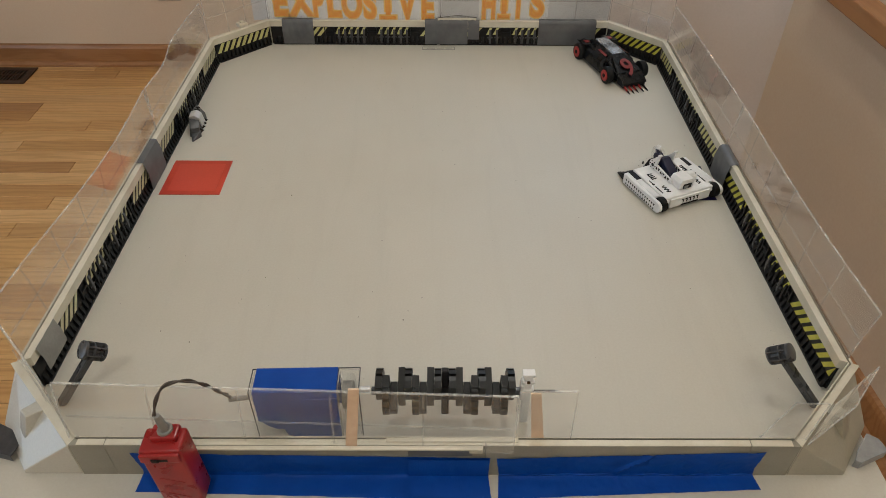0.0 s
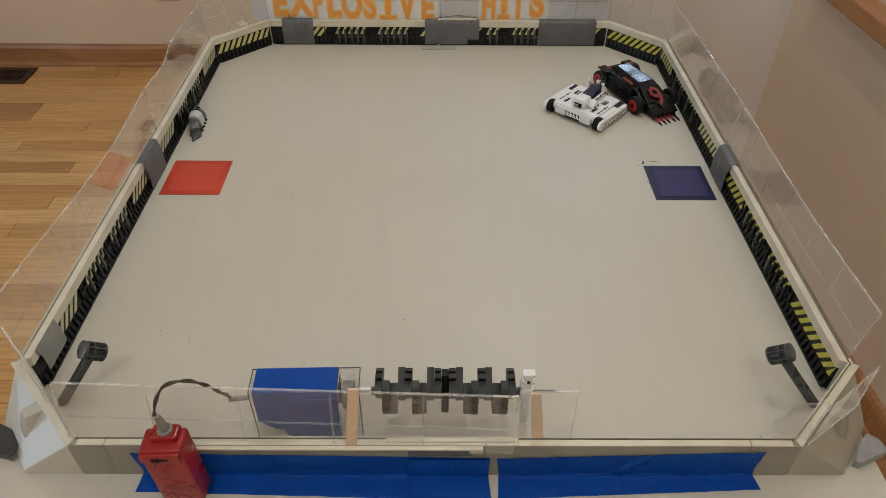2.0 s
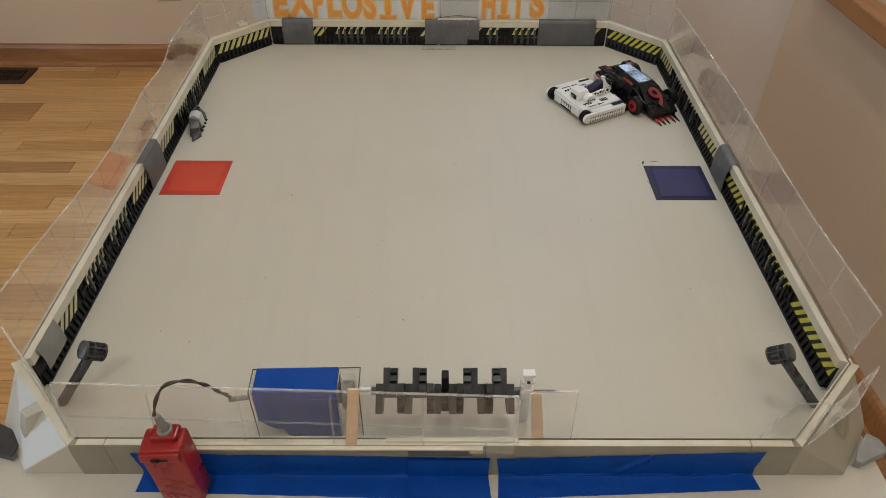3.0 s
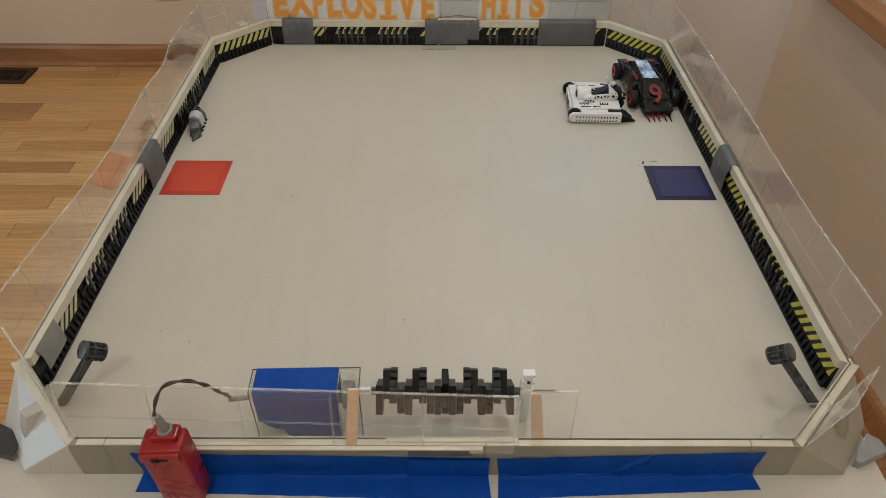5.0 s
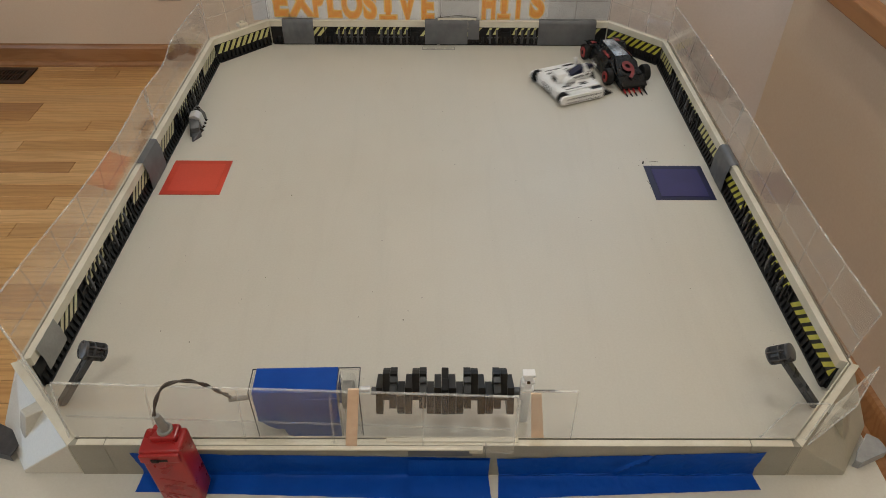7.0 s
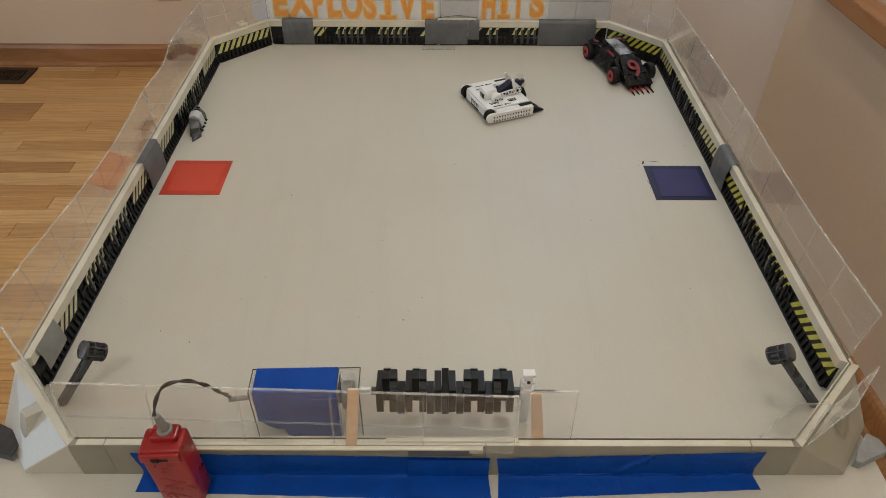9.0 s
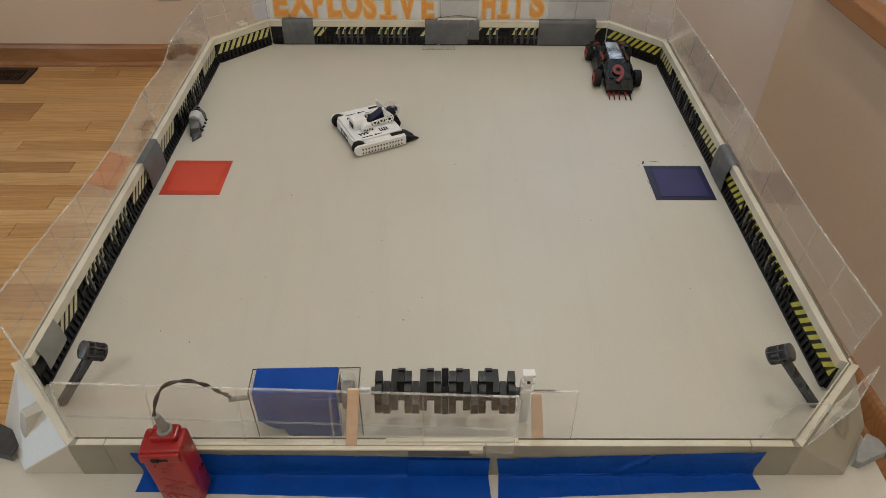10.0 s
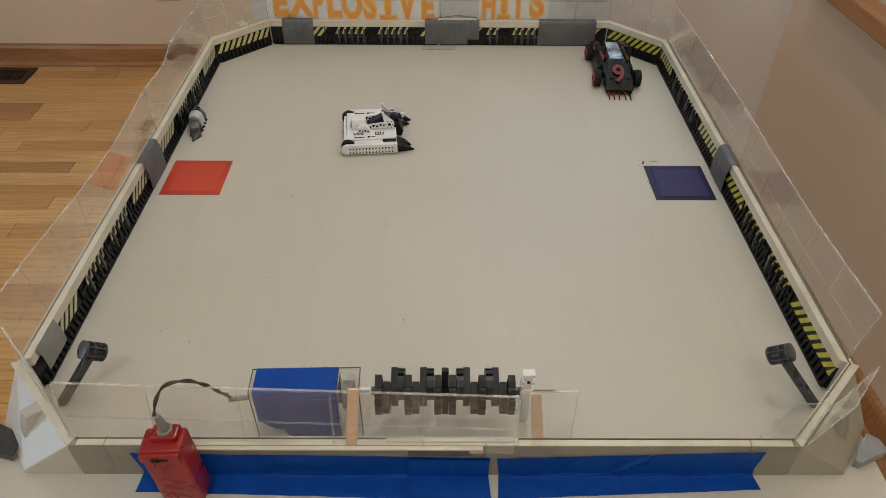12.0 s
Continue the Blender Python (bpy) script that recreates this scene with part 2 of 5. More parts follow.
def rod(p, q, r, seg=20, r2=None, bevel=0.0, bm=None):
    """A cylinder or cone from p to q."""
    own = bmesh.new()
    d = Vector(q) - Vector(p)
    bmesh.ops.create_cone(own, cap_ends=True, segments=seg, radius1=r, radius2=r if r2 is None else r2, depth=d.length)
    if bevel:
        caps = [e for e in own.edges if all(abs(abs(v.co.z) - d.length / 2) < 1e-6 for v in e.verts)]
        bmesh.ops.bevel(own, geom=caps, offset=bevel, segments=2, affect="EDGES", profile=0.5)
    own.transform(Matrix.Translation((Vector(p) + Vector(q)) / 2) @ d.to_track_quat("Z", "Y").to_matrix().to_4x4())
    return merge(own, bm)


def hull(points, bevel=0.0, bm=None):
    own = bmesh.new()
    for p in points:
        own.verts.new(p)
    bmesh.ops.convex_hull(own, input=own.verts[:])
    loose = [v for v in own.verts if not v.link_faces]
    bmesh.ops.delete(own, geom=loose, context="VERTS")
    if bevel:
        bmesh.ops.dissolve_limit(own, angle_limit=0.02, verts=own.verts[:], edges=own.edges[:])
        bmesh.ops.bevel(own, geom=own.edges[:], offset=bevel, segments=2, affect="EDGES", profile=0.5)
    return merge(own, bm)


def tube(points, r, seg=10, bm=None):
    """A round tube along a line of points."""
    own = bmesh.new()
    pts = [Vector(p) for p in points]
    rings = []
    for i, p in enumerate(pts):
        d = (pts[min(i + 1, len(pts) - 1)] - pts[max(i - 1, 0)]).normalized()
        s = d.cross(Vector((0.13, 0.21, 0.97))).normalized()
        u = s.cross(d)
        rings.append([own.verts.new(p + r * (math.cos(a) * s + math.sin(a) * u)) for a in (2 * math.pi * k / seg for k in range(seg))])
    for a, b in zip(rings, rings[1:]):
        for k in range(seg):
            own.faces.new((a[k], a[(k + 1) % seg], b[(k + 1) % seg], b[k]))
    own.faces.new(rings[0])
    own.faces.new(rings[-1][::-1])
    return merge(own, bm)


def smooth_line(points, n=8):
    """Catmull-Rom through the points."""
    p = [Vector(q) for q in points]
    p = [p[0] * 2 - p[1]] + p + [p[-1] * 2 - p[-2]]
    out = []
    for i in range(1, len(p) - 2):
        for k in range(n):
            t = k / n
            out.append(0.5 * (2 * p[i] + (p[i + 1] - p[i - 1]) * t + (2 * p[i - 1] - 5 * p[i] + 4 * p[i + 1] - p[i + 2]) * t * t + (3 * p[i] - p[i - 1] - 3 * p[i + 1] + p[i + 2]) * t ** 3))
    return out + [p[-2]]


def shade_smooth(ob, angle=40):
    for poly in ob.data.polygons:
        poly.use_smooth = True
    ob.data.set_sharp_from_angle(angle=radians(angle))
    return ob


def lettering(name, text, size, depth, material, m, parent, bold=0.0, label="", squeeze=1.0):
    """Raised letters of the built-in font, as a mesh."""
    cu = bpy.data.curves.new(name, "FONT")
    cu.body, cu.size, cu.extrude, cu.offset = text, size, depth, bold
    cu.align_x = "CENTER"
    tmp = new("tmp", cu)
    me = bpy.data.meshes.new_from_object(tmp.evaluated_get(bpy.context.evaluated_depsgraph_get()))
    bpy.data.objects.remove(tmp)
    me.materials.clear()
    me.materials.append(material)
    ob = new(name, me)
    ob.parent = parent
    ob.matrix_local = m @ Matrix.Diagonal((squeeze, 1, 1, 1))
    if label:
        ob["label"] = label
    return ob


# ---- the room ----
XW, XE, YS, YN = -2.7, 1.6, -1.5, 2.345
CORNER = Vector((0.793, 1.556, 0))
EAST_DIR = Vector((math.sin(radians(3.0)), -math.cos(radians(3.0)), 0))


def room():
    t = 0.1
    nook_end = CORNER + EAST_DIR * 3.05
    diag_end = Vector((-0.10, YN, 0))
    segs = [("wall_north", (XW, YN), (diag_end.x, YN)), ("wall_northeast", (diag_end.x, YN), (CORNER.x, CORNER.y)),
            ("wall_east", (CORNER.x, CORNER.y), (nook_end.x, nook_end.y)), ("wall_south", (nook_end.x + 0.05, YS), (XW, YS))]
    for name, a, b in segs:
        a, b = Vector((*a, 0)), Vector((*b, 0))
        d = (b - a).normalized()
        out = Vector((-d.y, d.x, 0))
        def slab(s0, s1, z0, z1, bm=None):
            return hull([a + d * q + o * out + Vector((0, 0, z)) for q in (s0, s1) for o in (0, t) for z in (z0, z1)], 0, bm)
        n = (b - a).length
        if name == "wall_northeast":
            bm = slab(-0.03, 0.22, FLOOR - 0.05, CEIL)
            slab(1.0, n + 0.03, FLOOR - 0.05, CEIL, bm)
            slab(0.22, 1.0, FLOOR - 0.05, 0.24, bm)
            slab(0.22, 1.0, 1.45, CEIL, bm)
            w = thing("window_2", Matrix.Translation(a + d * 0.61 + out * 0.04) @ pose(0, 0, 0, 0, 0, math.degrees(math.atan2(d.y, d.x))), "white framed window with evening daylight", "window", kind="structure")
            fr = block(-0.389, -0.34, -0.03, 0.03, 0.241, 1.449)
            block(0.34, 0.389, -0.03, 0.03, 0.241, 1.449, bm=fr)
            block(-0.34, 0.34, -0.03, 0.03, 0.241, 0.29, bm=fr)
            block(-0.34, 0.34, -0.03, 0.03, 1.40, 1.449, bm=fr)
            part("window_frame", fr, WHITE, w)
            part("pane", block(-0.339, 0.339, -0.003, 0.003, 0.291, 1.399), ACRYLIC, w).visible_shadow = False
        else:
            bm = slab(-0.03, n + 0.03, FLOOR - 0.05, CEIL)
        tagged(part(name, bm, GREYWALL if name == "wall_northeast" else WALLPAINT), "pale grey wall" if name == "wall_northeast" else "beige painted wall with a fine roller texture", "wall", kind="structure")
        bb = bmesh.new()
        if name != "wall_south":
            p0, p1 = a, b
            prof = [(0, 0), (0.013, 0), (0.013, 0.062), (0.009, 0.072), (0, 0.075)]
            own = bmesh.new()
            rows = [[own.verts.new(p - out * (o + 0.0005) + Vector((0, 0, FLOOR + z))) for o, z in prof] for p in (p0, p1)]
            for i in range(len(prof)):
                j = (i + 1) % len(prof)
                own.faces.new((rows[0][i], rows[1][i], rows[1][j], rows[0][j]))
            own.faces.new(rows[0])
            own.faces.new(rows[1][::-1])
            merge(own, bb)
            own = bmesh.new()
            prof = [(0.0135, 0), (0.029, 0), (0.028, 0.008), (0.022, 0.016), (0.0135, 0.018)]
            rows = [[own.verts.new(p - out * (o + 0.0005) + Vector((0, 0, FLOOR + z))) for o, z in prof] for p in (p0, p1)]
            for i in range(len(prof)):
                j = (i + 1) % len(prof)
                own.faces.new((rows[0][i], rows[1][i], rows[1][j], rows[0][j]))
            own.faces.new(rows[0])
            own.faces.new(rows[1][::-1])
            merge(own, bb)
            tagged(part("baseboard", bb, OAKTRIM), "varnished oak baseboard with a shoe moulding", "baseboard", kind="structure")
        else:
            bb.free()
    # west wall round the window
    bm = block(XW - t, XW, YS - t, -0.55, FLOOR, CEIL)
    block(XW - t, XW, 0.75, YN + t, FLOOR, CEIL, bm=bm)
    block(XW - t, XW, -0.55, 0.75, FLOOR, -0.38, bm=bm)
    block(XW - t, XW, -0.55, 0.75, 1.4, CEIL, bm=bm)
    tagged(part("wall_west", bm, WALLPAINT), "beige painted wall with a window opening", "wall", kind="structure")
    win = thing("window_1", pose(XW - 0.05, 0.1, 0.51), "tall white framed window letting daylight in", "window", kind="structure")
    fr = block(-0.03, 0.03, -0.648, -0.598, -0.888, 0.888)
    block(-0.03, 0.03, 0.598, 0.648, -0.888, 0.888, bm=fr)
    block(-0.03, 0.03, -0.598, 0.598, 0.838, 0.888, bm=fr)
    block(-0.03, 0.03, -0.598, 0.598, -0.888, -0.838, bm=fr)
    part("window_frame", fr, WHITE, win)
    pane = part("pane", block(-0.003, 0.003, -0.597, 0.597, -0.837, 0.837), ACRYLIC, win)
    pane.visible_shadow = False
    tagged(part("ceiling", block(XW - t, XE, YS - t, YN + t, CEIL, CEIL + 0.08), CEILPAINT), "white painted ceiling", "ceiling", kind="structure")
    for x, y, _ in LAMPS:
        lamp = thing("ceiling_lamp", pose(x, y, CEIL), "white flush round ceiling lamp", "lamp", "ceiling lamps")
        shade_smooth(part("canopy", rod((0, 0, -0.004), (0, 0, -0.07), 0.20, 40, 0.19, 0.006), WHITE, lamp))


def east_limit(y):
    """Where the floor ends in the east at y."""
    if y < CORNER.y:
        return CORNER.x + (CORNER.y - y) * math.tan(radians(3.0))
    return CORNER.x + (y - CORNER.y) * (-0.10 - CORNER.x) / (YN - CORNER.y)


def floor():
    outline = [(XW, YS), (east_limit(YS), YS), (CORNER.x, CORNER.y), (-0.10, YN), (XW, YN)]
    base = tagged(part("floor", prism(outline, FLOOR - 0.05, FLOOR - 0.006, "z"), OAKGAP), "oak strip floor, varnished, with mixed tones", "floor", kind="structure")
    rnd = random.Random(4)
    w, gap = 0.0572, 0.0006
    cache = {}
    y = YN
    while y - w > YS - 0.03:
        end = round(min(east_limit(y), east_limit(y - w)) + 0.03, 2)
        x, first = XW, True
        while x < end - 0.02:
            n = rnd.choice((0.45, 0.6, 0.8, 1.0, 1.25, 1.5)) * (1.25 if y < 0 else 1)
            if first:
                n, first = n * rnd.choice((0.4, 0.6, 0.8, 1.0)), False
            n = round(min(n, end - x), 3)
            if n not in cache:
                bm = bmesh.new()
                h = 0.0009
                q = [(gap, gap), (n - gap, gap), (n - gap, w - gap), (gap, w - gap)]
                top = [bm.verts.new((a + (h if a < n / 2 else -h), b + (h if b < w / 2 else -h), 0)) for a, b in q]
                mid = [bm.verts.new((a, b, -h)) for a, b in q]
                low = [bm.verts.new((a, b, -0.0058)) for a, b in q]
                bm.faces.new(top)
                for r0, r1 in ((mid, top), (low, mid)):
                    for i in range(4):
                        bm.faces.new((r0[i], r0[(i + 1) % 4], r1[(i + 1) % 4], r1[i]))
                bmesh.ops.recalc_face_normals(bm, faces=bm.faces)
                me = bpy.data.meshes.new("plank")
                bm.to_mesh(me)
                bm.free()
                me.materials.append(OAK)
                cache[n] = me
            ob = new("plank", cache[n])
            ob.parent = base
            ob.location = (x, y - w, FLOOR + rnd.random() * 0.0003)
            x += n
        y -= w


def register():
    """Floor register of bronze steel with rows of louvres."""
    v = thing("floor_register", pose(-1.572, 2.243, FLOOR), "dark bronze metal floor register with louvred slots", "vent")
    x, y, h = 0.15, 0.058, 0.006
    bm = block(-x, x, -y, -y + 0.02, 0.0006, h, 0.0015)
    block(-x, x, y - 0.02, y, 0.0006, h, 0.0015, bm)
    block(-x, -x + 0.02, -y + 0.02, y - 0.02, 0.0006, h, 0.0015, bm)
    block(x - 0.02, x, -y + 0.02, y - 0.02, 0.0006, h, 0.0015, bm)
    part("frame", bm, BRONZE, v)
    part("duct", block(-x + 0.02, x - 0.02, -y + 0.02, y - 0.02, 0.0004, 0.0012), DARK, v)
    for i in range(22):
        a = -x + 0.026 + i * 0.0118
        part("slat", block(a, a + 0.0045, -y + 0.02, y - 0.02, 0.0012, 0.005), BRONZE, v)
    part("slat", block(-x + 0.02, x - 0.02, -0.003, 0.003, 0.0052, 0.0065), BRONZE, v)


def outlet():
    o = thing("outlet_cover", pose(-0.914, YN, -0.155), "beige plastic outlet cover on the wall", "outlet")
    part("plate", block(-0.04, 0.04, -0.007, 0, -0.063, 0.063, 0.003), LIGHTGREY, o)
    for z in (-0.022, 0.022):
        part("socket", block(-0.017, 0.017, -0.010, -0.007, z - 0.014, z + 0.014, 0.002), CREAM, o)


def sill():
    """Oak ledge on the east wall."""
    s = thing("window_sill", Matrix.Translation(CORNER + EAST_DIR * 1.0) @ pose(0, 0, 0, 0, 0, -90 + 3.0), "varnished oak window sill ledge on the wall", "sill")
    # local x runs along the wall, local -y points into the room
    top = block(-0.92, 1.2, -0.050, -0.001, 0.175, 0.2085, 0.003)
    part("stool", top, OAKTRIM, s)
    part("apron", block(-0.88, 1.2, -0.016, -0.001, 0.158, 0.1745, 0.003), OAKTRIM, s)


room()
floor()
register()
outlet()
sill()

# ---- the table and the arena ----
XL, XR, YF, YB = -0.485, 0.478, 1.531, 0.447   # inner faces
CH = 0.1                                          # corner chamfer
HW = 0.055                                        # wall height
TK = 0.02                                         # wall thickness


def table():
    t = thing("low_table", pose(0, 0.95, FLOOR), "low white table under the arena", "table")
    part("tabletop", block(-0.47, 0.455, -0.55, 0.60, 0.40, 0.4295, 0.003), WHITE, t)
    for x in (-0.42, 0.40):
        for y in (-0.5, 0.55):
            part("leg", block(x - 0.02, x + 0.02, y - 0.02, y + 0.02, 0, 0.3995, 0.003), WHITE, t)
    b = part("arena_board", block(-0.507, 0.496, 0.30, 1.59, -0.02, 0, 0.0015), PAINT)
    tagged(b, "off-white painted board with scuffs and tyre marks", "board")


def tile(name, x0, x1, y0, y1, skew, mat, inner, label):
    t = thing(name, pose((x0 + x1) / 2, (y0 + y1) / 2, 0, 0, 0, skew), label, "floor mat")
    w, d = (x1 - x0) / 2, (y1 - y0) / 2
    part("sheet", block(-w, w, -d, d, 0.0002, 0.0010), mat, t)
    part("panel", block(-w * 0.78, w * 0.80, -d * 0.82, d * 0.78, 0.0011, 0.0015), inner, t)


BODY = [(0.0086, 0), (0.0086, HW), (0.0101, HW), (0.0101, HW - 0.005), (0.0121, HW - 0.005), (0.0121, HW), (TK, HW), (TK, 0)]   # near side, thinner


SIDE = [(0, 0.0415), (0, HW), (0.0086, HW), (0.0086, HW - 0.005), (0.0118, HW - 0.005), (0.0118, HW - 0.001), (0.0146, HW - 0.001), (0.0146, 0), (0.005, 0), (0.005, 0.0415)]


def wall_unit(name, m, length, spec, slant, ends=(0, 0), yellow=None, label="", slot_shade=False, spike=0.45):
    """A side of the arena: local x along it, the inner face at y = 0, the outside towards +y.
    spec: (kind, from, to) along x; s stripes, q dark square, p spike posts."""
    yellow = yellow or YELLOW
    u = thing(name, m, label or "cream plastic arena wall with black and yellow hazard stripes", "arena wall", "arena walls")
    part("body", prism(SIDE, 0, length, "x", 0, None, *ends), CREAM, u)
    if slot_shade:
        # strip added to draw the slot's shade as a solid brown line
        part("slot_shade", block(0.004, length - 0.004, 0.0121, 0.0144, HW - 0.0008, HW + 0.0007), SLOTSHADE, u, "brown strip standing for the shade in the slot")
    e0, e1 = (0.0006 if ends[0] else 0), (0.0006 if ends[1] else 0)
    part("liner", block(e0, length - e1, 0.0022, 0.0049, 0.0003, 0.0412), BLACK, u)
    teeth = bmesh.new()
    x = 0.004
    while x < length - 0.006:
        prism([(0.0021, 0.0004), (-0.0030, 0.0004), (-0.0024, 0.0060), (0.0009, 0.0165), (0.0021, 0.0185)], x, x + 0.0055, "x", 0, teeth)
        x += 0.0105
    block(0.004, length - 0.004, -0.0034, 0.0021, 0.0003, 0.0036, bm=teeth)
    part("teeth", teeth, BLACK, u)
    for kind, a, b in spec:
        a, b = min(a, b), max(a, b)
        if kind == "s":
            bm = bmesh.new()
            x, step, w, s = a, 0.0148, 0.0082, slant * 0.0165
            while x + w + abs(s) * 0.2 < b:
                q = [(x, 0.0195), (x + w, 0.0195), (x + w + s, 0.0395), (x + s, 0.0395)]
                q = [(min(max(c, 0.001), length - 0.001), z) for c, z in q]
                prism(q, 0.0014, 0.0021, "y", 0, bm)
                x += step
            part("hazard_stripes", bm, yellow, u)
        elif kind == "q":
            bm = block(a, a + 0.002, -0.0012, 0.0021, 0.019, 0.0405)
            block(b - 0.002, b, -0.0012, 0.0021, 0.019, 0.0405, bm=bm)
            block(a + 0.002, b - 0.002, -0.0012, 0.0021, 0.0285, 0.0305, bm=bm)
            part("port", bm, BLACK, u)
        else:
            n = max(2, round((b - a) / 0.0148))
            st = (b - a) / n
            bm = bmesh.new()
            for i in range(n):
                x = a + (i + 0.05) * st
                prism([(x, 0.0235), (x + st * 0.40, 0.0235), (x + st * 0.50 + slant * 0.0060, 0.0398), (x + st * 0.12 + slant * 0.0060, 0.0398)], 0.0014, 0.0021, "y", 0, bm)
            part("hazard_stripes", bm, yellow, u)
            for i in range(n):
                x = a + (i + 0.50) * st
                sp = prism([(0.0020, 0.003), (-0.0030 * spike, 0.003), (-0.0052 * spike, 0.014), (-0.0040 * spike, 0.0245), (-0.0008, 0.0335), (0.0020, 0.0355)], x, x + 0.0046, "x", 0.0007)
                block(x - 0.0035, x + 0.0080, -0.0022 * spike, 0.002, 0.0165, 0.0188, bm=sp)
                part("spike", sp, (SPIKEGREY if i % 3 else GREY) if spike == 1 else (GREY if i % 3 == 0 else BLACK), u)
    return u


def arena_walls():
    fx0, fx1 = XL + CH, XR - CH
    wall_unit("arena_wall", pose(fx0, YF, 0), 0.36 + 0.02, [("s", 0.03, 0.121), ("q", 0.122, 0.144), ("p", 0.145, 0.216), ("q", 0.217, 0.240), ("p", 0.241, 0.314), ("q", 0.315, 0.337), ("s", 0.338, 0.372)], 1, (1, 0), PALE_YELLOW, spike=1)
    wall_unit("arena_wall", pose(fx0 + 0.3805, YF, 0), (fx1 - fx0) - 0.3805, [("s", 0.03, 0.10), ("p", 0.108, 0.139), ("q", 0.140, 0.166), ("p", 0.167, 0.224), ("s", 0.226, 0.36)], 1, (0, 1), PALE_YELLOW, spike=1)
    # left side, from near to far
    y0, mid = YB + CH, 0.998
    n = mid - y0
    turn = pose(0, 0, 0, 0, 0, 90)
    wall_unit("arena_wall", pose(XL, y0, 0) @ turn, n - 0.0005, [("s", 0.062, 0.132), ("q", 0.133, 0.153), ("p", 0.154, 0.227), ("q", 0.228, 0.247), ("p", 0.248, 0.326), ("q", 0.327, 0.341), ("s", 0.342, 0.445)], 1, (1, 0), DULL_YELLOW)
    m = YF - CH - mid
    wall_unit("arena_wall", pose(XL, mid, 0) @ turn, m, [("s", 0.03, 0.125), ("q", 0.126, 0.146), ("p", 0.147, 0.215), ("q", 0.216, 0.236), ("p", 0.237, 0.305), ("q", 0.306, 0.325), ("s", 0.326, 0.43)], 1, (0, 1), DULL_YELLOW)
    # right side, from far to near
    turn = pose(0, 0, 0, 0, 0, -90)
    mid = 1.0
    m = YF - CH - mid
    wall_unit("arena_wall", pose(XR, YF - CH, 0) @ turn, m - 0.0005, [("s", 0.002, 0.095), ("q", 0.096, 0.116), ("p", 0.117, 0.185), ("q", 0.186, 0.206), ("p", 0.207, 0.275), ("q", 0.276, 0.296), ("s", 0.297, 0.41)], 0.7, (1, 0), PALE_YELLOW, slot_shade=True)
    n = mid - YB - CH
    wall_unit("arena_wall", pose(XR, mid, 0) @ turn, n, [("s", 0.03, 0.117), ("q", 0.118, 0.130), ("p", 0.131, 0.209), ("q", 0.210, 0.230), ("p", 0.231, 0.307), ("q", 0.308, 0.321), ("s", 0.322, 0.452)], 1, (0, 1), slot_shade=True)
    # far corners
    c = CH * math.sqrt(2)
    wall_unit("arena_wall", pose(XL, YF - CH, 0, 0, 0, 45), c, [("s", 0.004, 0.138)], 0.75, (1, 1), PALE_YELLOW)
    wall_unit("arena_wall", pose(XR - CH, YF, 0, 0, 0, -45), c, [("s", 0.002, 0.138)], 1, (1, 1), YELLOW)
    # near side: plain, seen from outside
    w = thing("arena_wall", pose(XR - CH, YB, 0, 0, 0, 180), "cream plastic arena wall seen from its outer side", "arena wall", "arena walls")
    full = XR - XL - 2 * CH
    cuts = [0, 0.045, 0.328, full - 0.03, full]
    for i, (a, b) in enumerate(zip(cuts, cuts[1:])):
        # segments are coloured as shaded; the caps on top keep the plain cream
        part("segment", prism(BODY, a + 0.0003, b - 0.0003, "x", 0, None, 1 if i == 0 else 0, 1 if i == 3 else 0), WALLSHADED, w)
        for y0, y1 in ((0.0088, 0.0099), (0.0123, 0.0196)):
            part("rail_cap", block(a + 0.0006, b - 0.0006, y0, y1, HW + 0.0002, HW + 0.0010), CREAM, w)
    # near corners: a slotted rail over a flared, ribbed block
    for sx, x in ((-1, XL), (1, XR)):
        m = pose(XL + CH, YB, 0, 0, 0, 135) if sx < 0 else pose(XR, YB + CH, 0, 0, 0, -135)
        u = thing("arena_wall", m, "grey-beige plastic corner wall with a flared ribbed outer block", "arena wall", "arena walls")
        part("body", prism(BODY, 0, c, "x", 0, None, 1, 1), CREAM, u)
        inv = u.matrix_world.inverted()

        def P(a, b, z):
            return inv @ Vector((x - sx * a, YB + b, z))
        rim = ((0.0912, -0.0197), (-0.0125, 0.0880))
        foot = ((0.0273, -0.0197), (-0.0230, 0.0420))
        cor = hull([P(a, b, z) for a, b in rim for z in (0, 0.0543)] + [P(a, b, z) for a, b in foot for z in (0, 0.006)] + [P(-0.019, 0.088, 0)], 0.0011)
        # lit tone on the left block and rib, shaded tone on the right
        part("corner_block", cor, BLOCKLIT if sx < 0 else BLOCKSHADED, u)
        fin = hull([P(a, b, 0.0545) for a, b in ((0.0387, 0.0428), (0.0500, 0.0282), (0.0210, 0.0258), (0.0316, 0.0161))] + [P(a, b, 0.0) for a, b in ((0.0162, 0.0040), (0.0010, 0.0230), (0.0387, 0.0428), (0.0500, 0.0282))], 0.0012)
        part("rib", fin, BLOCKLIT if sx < 0 else BLOCKSHADED, u)


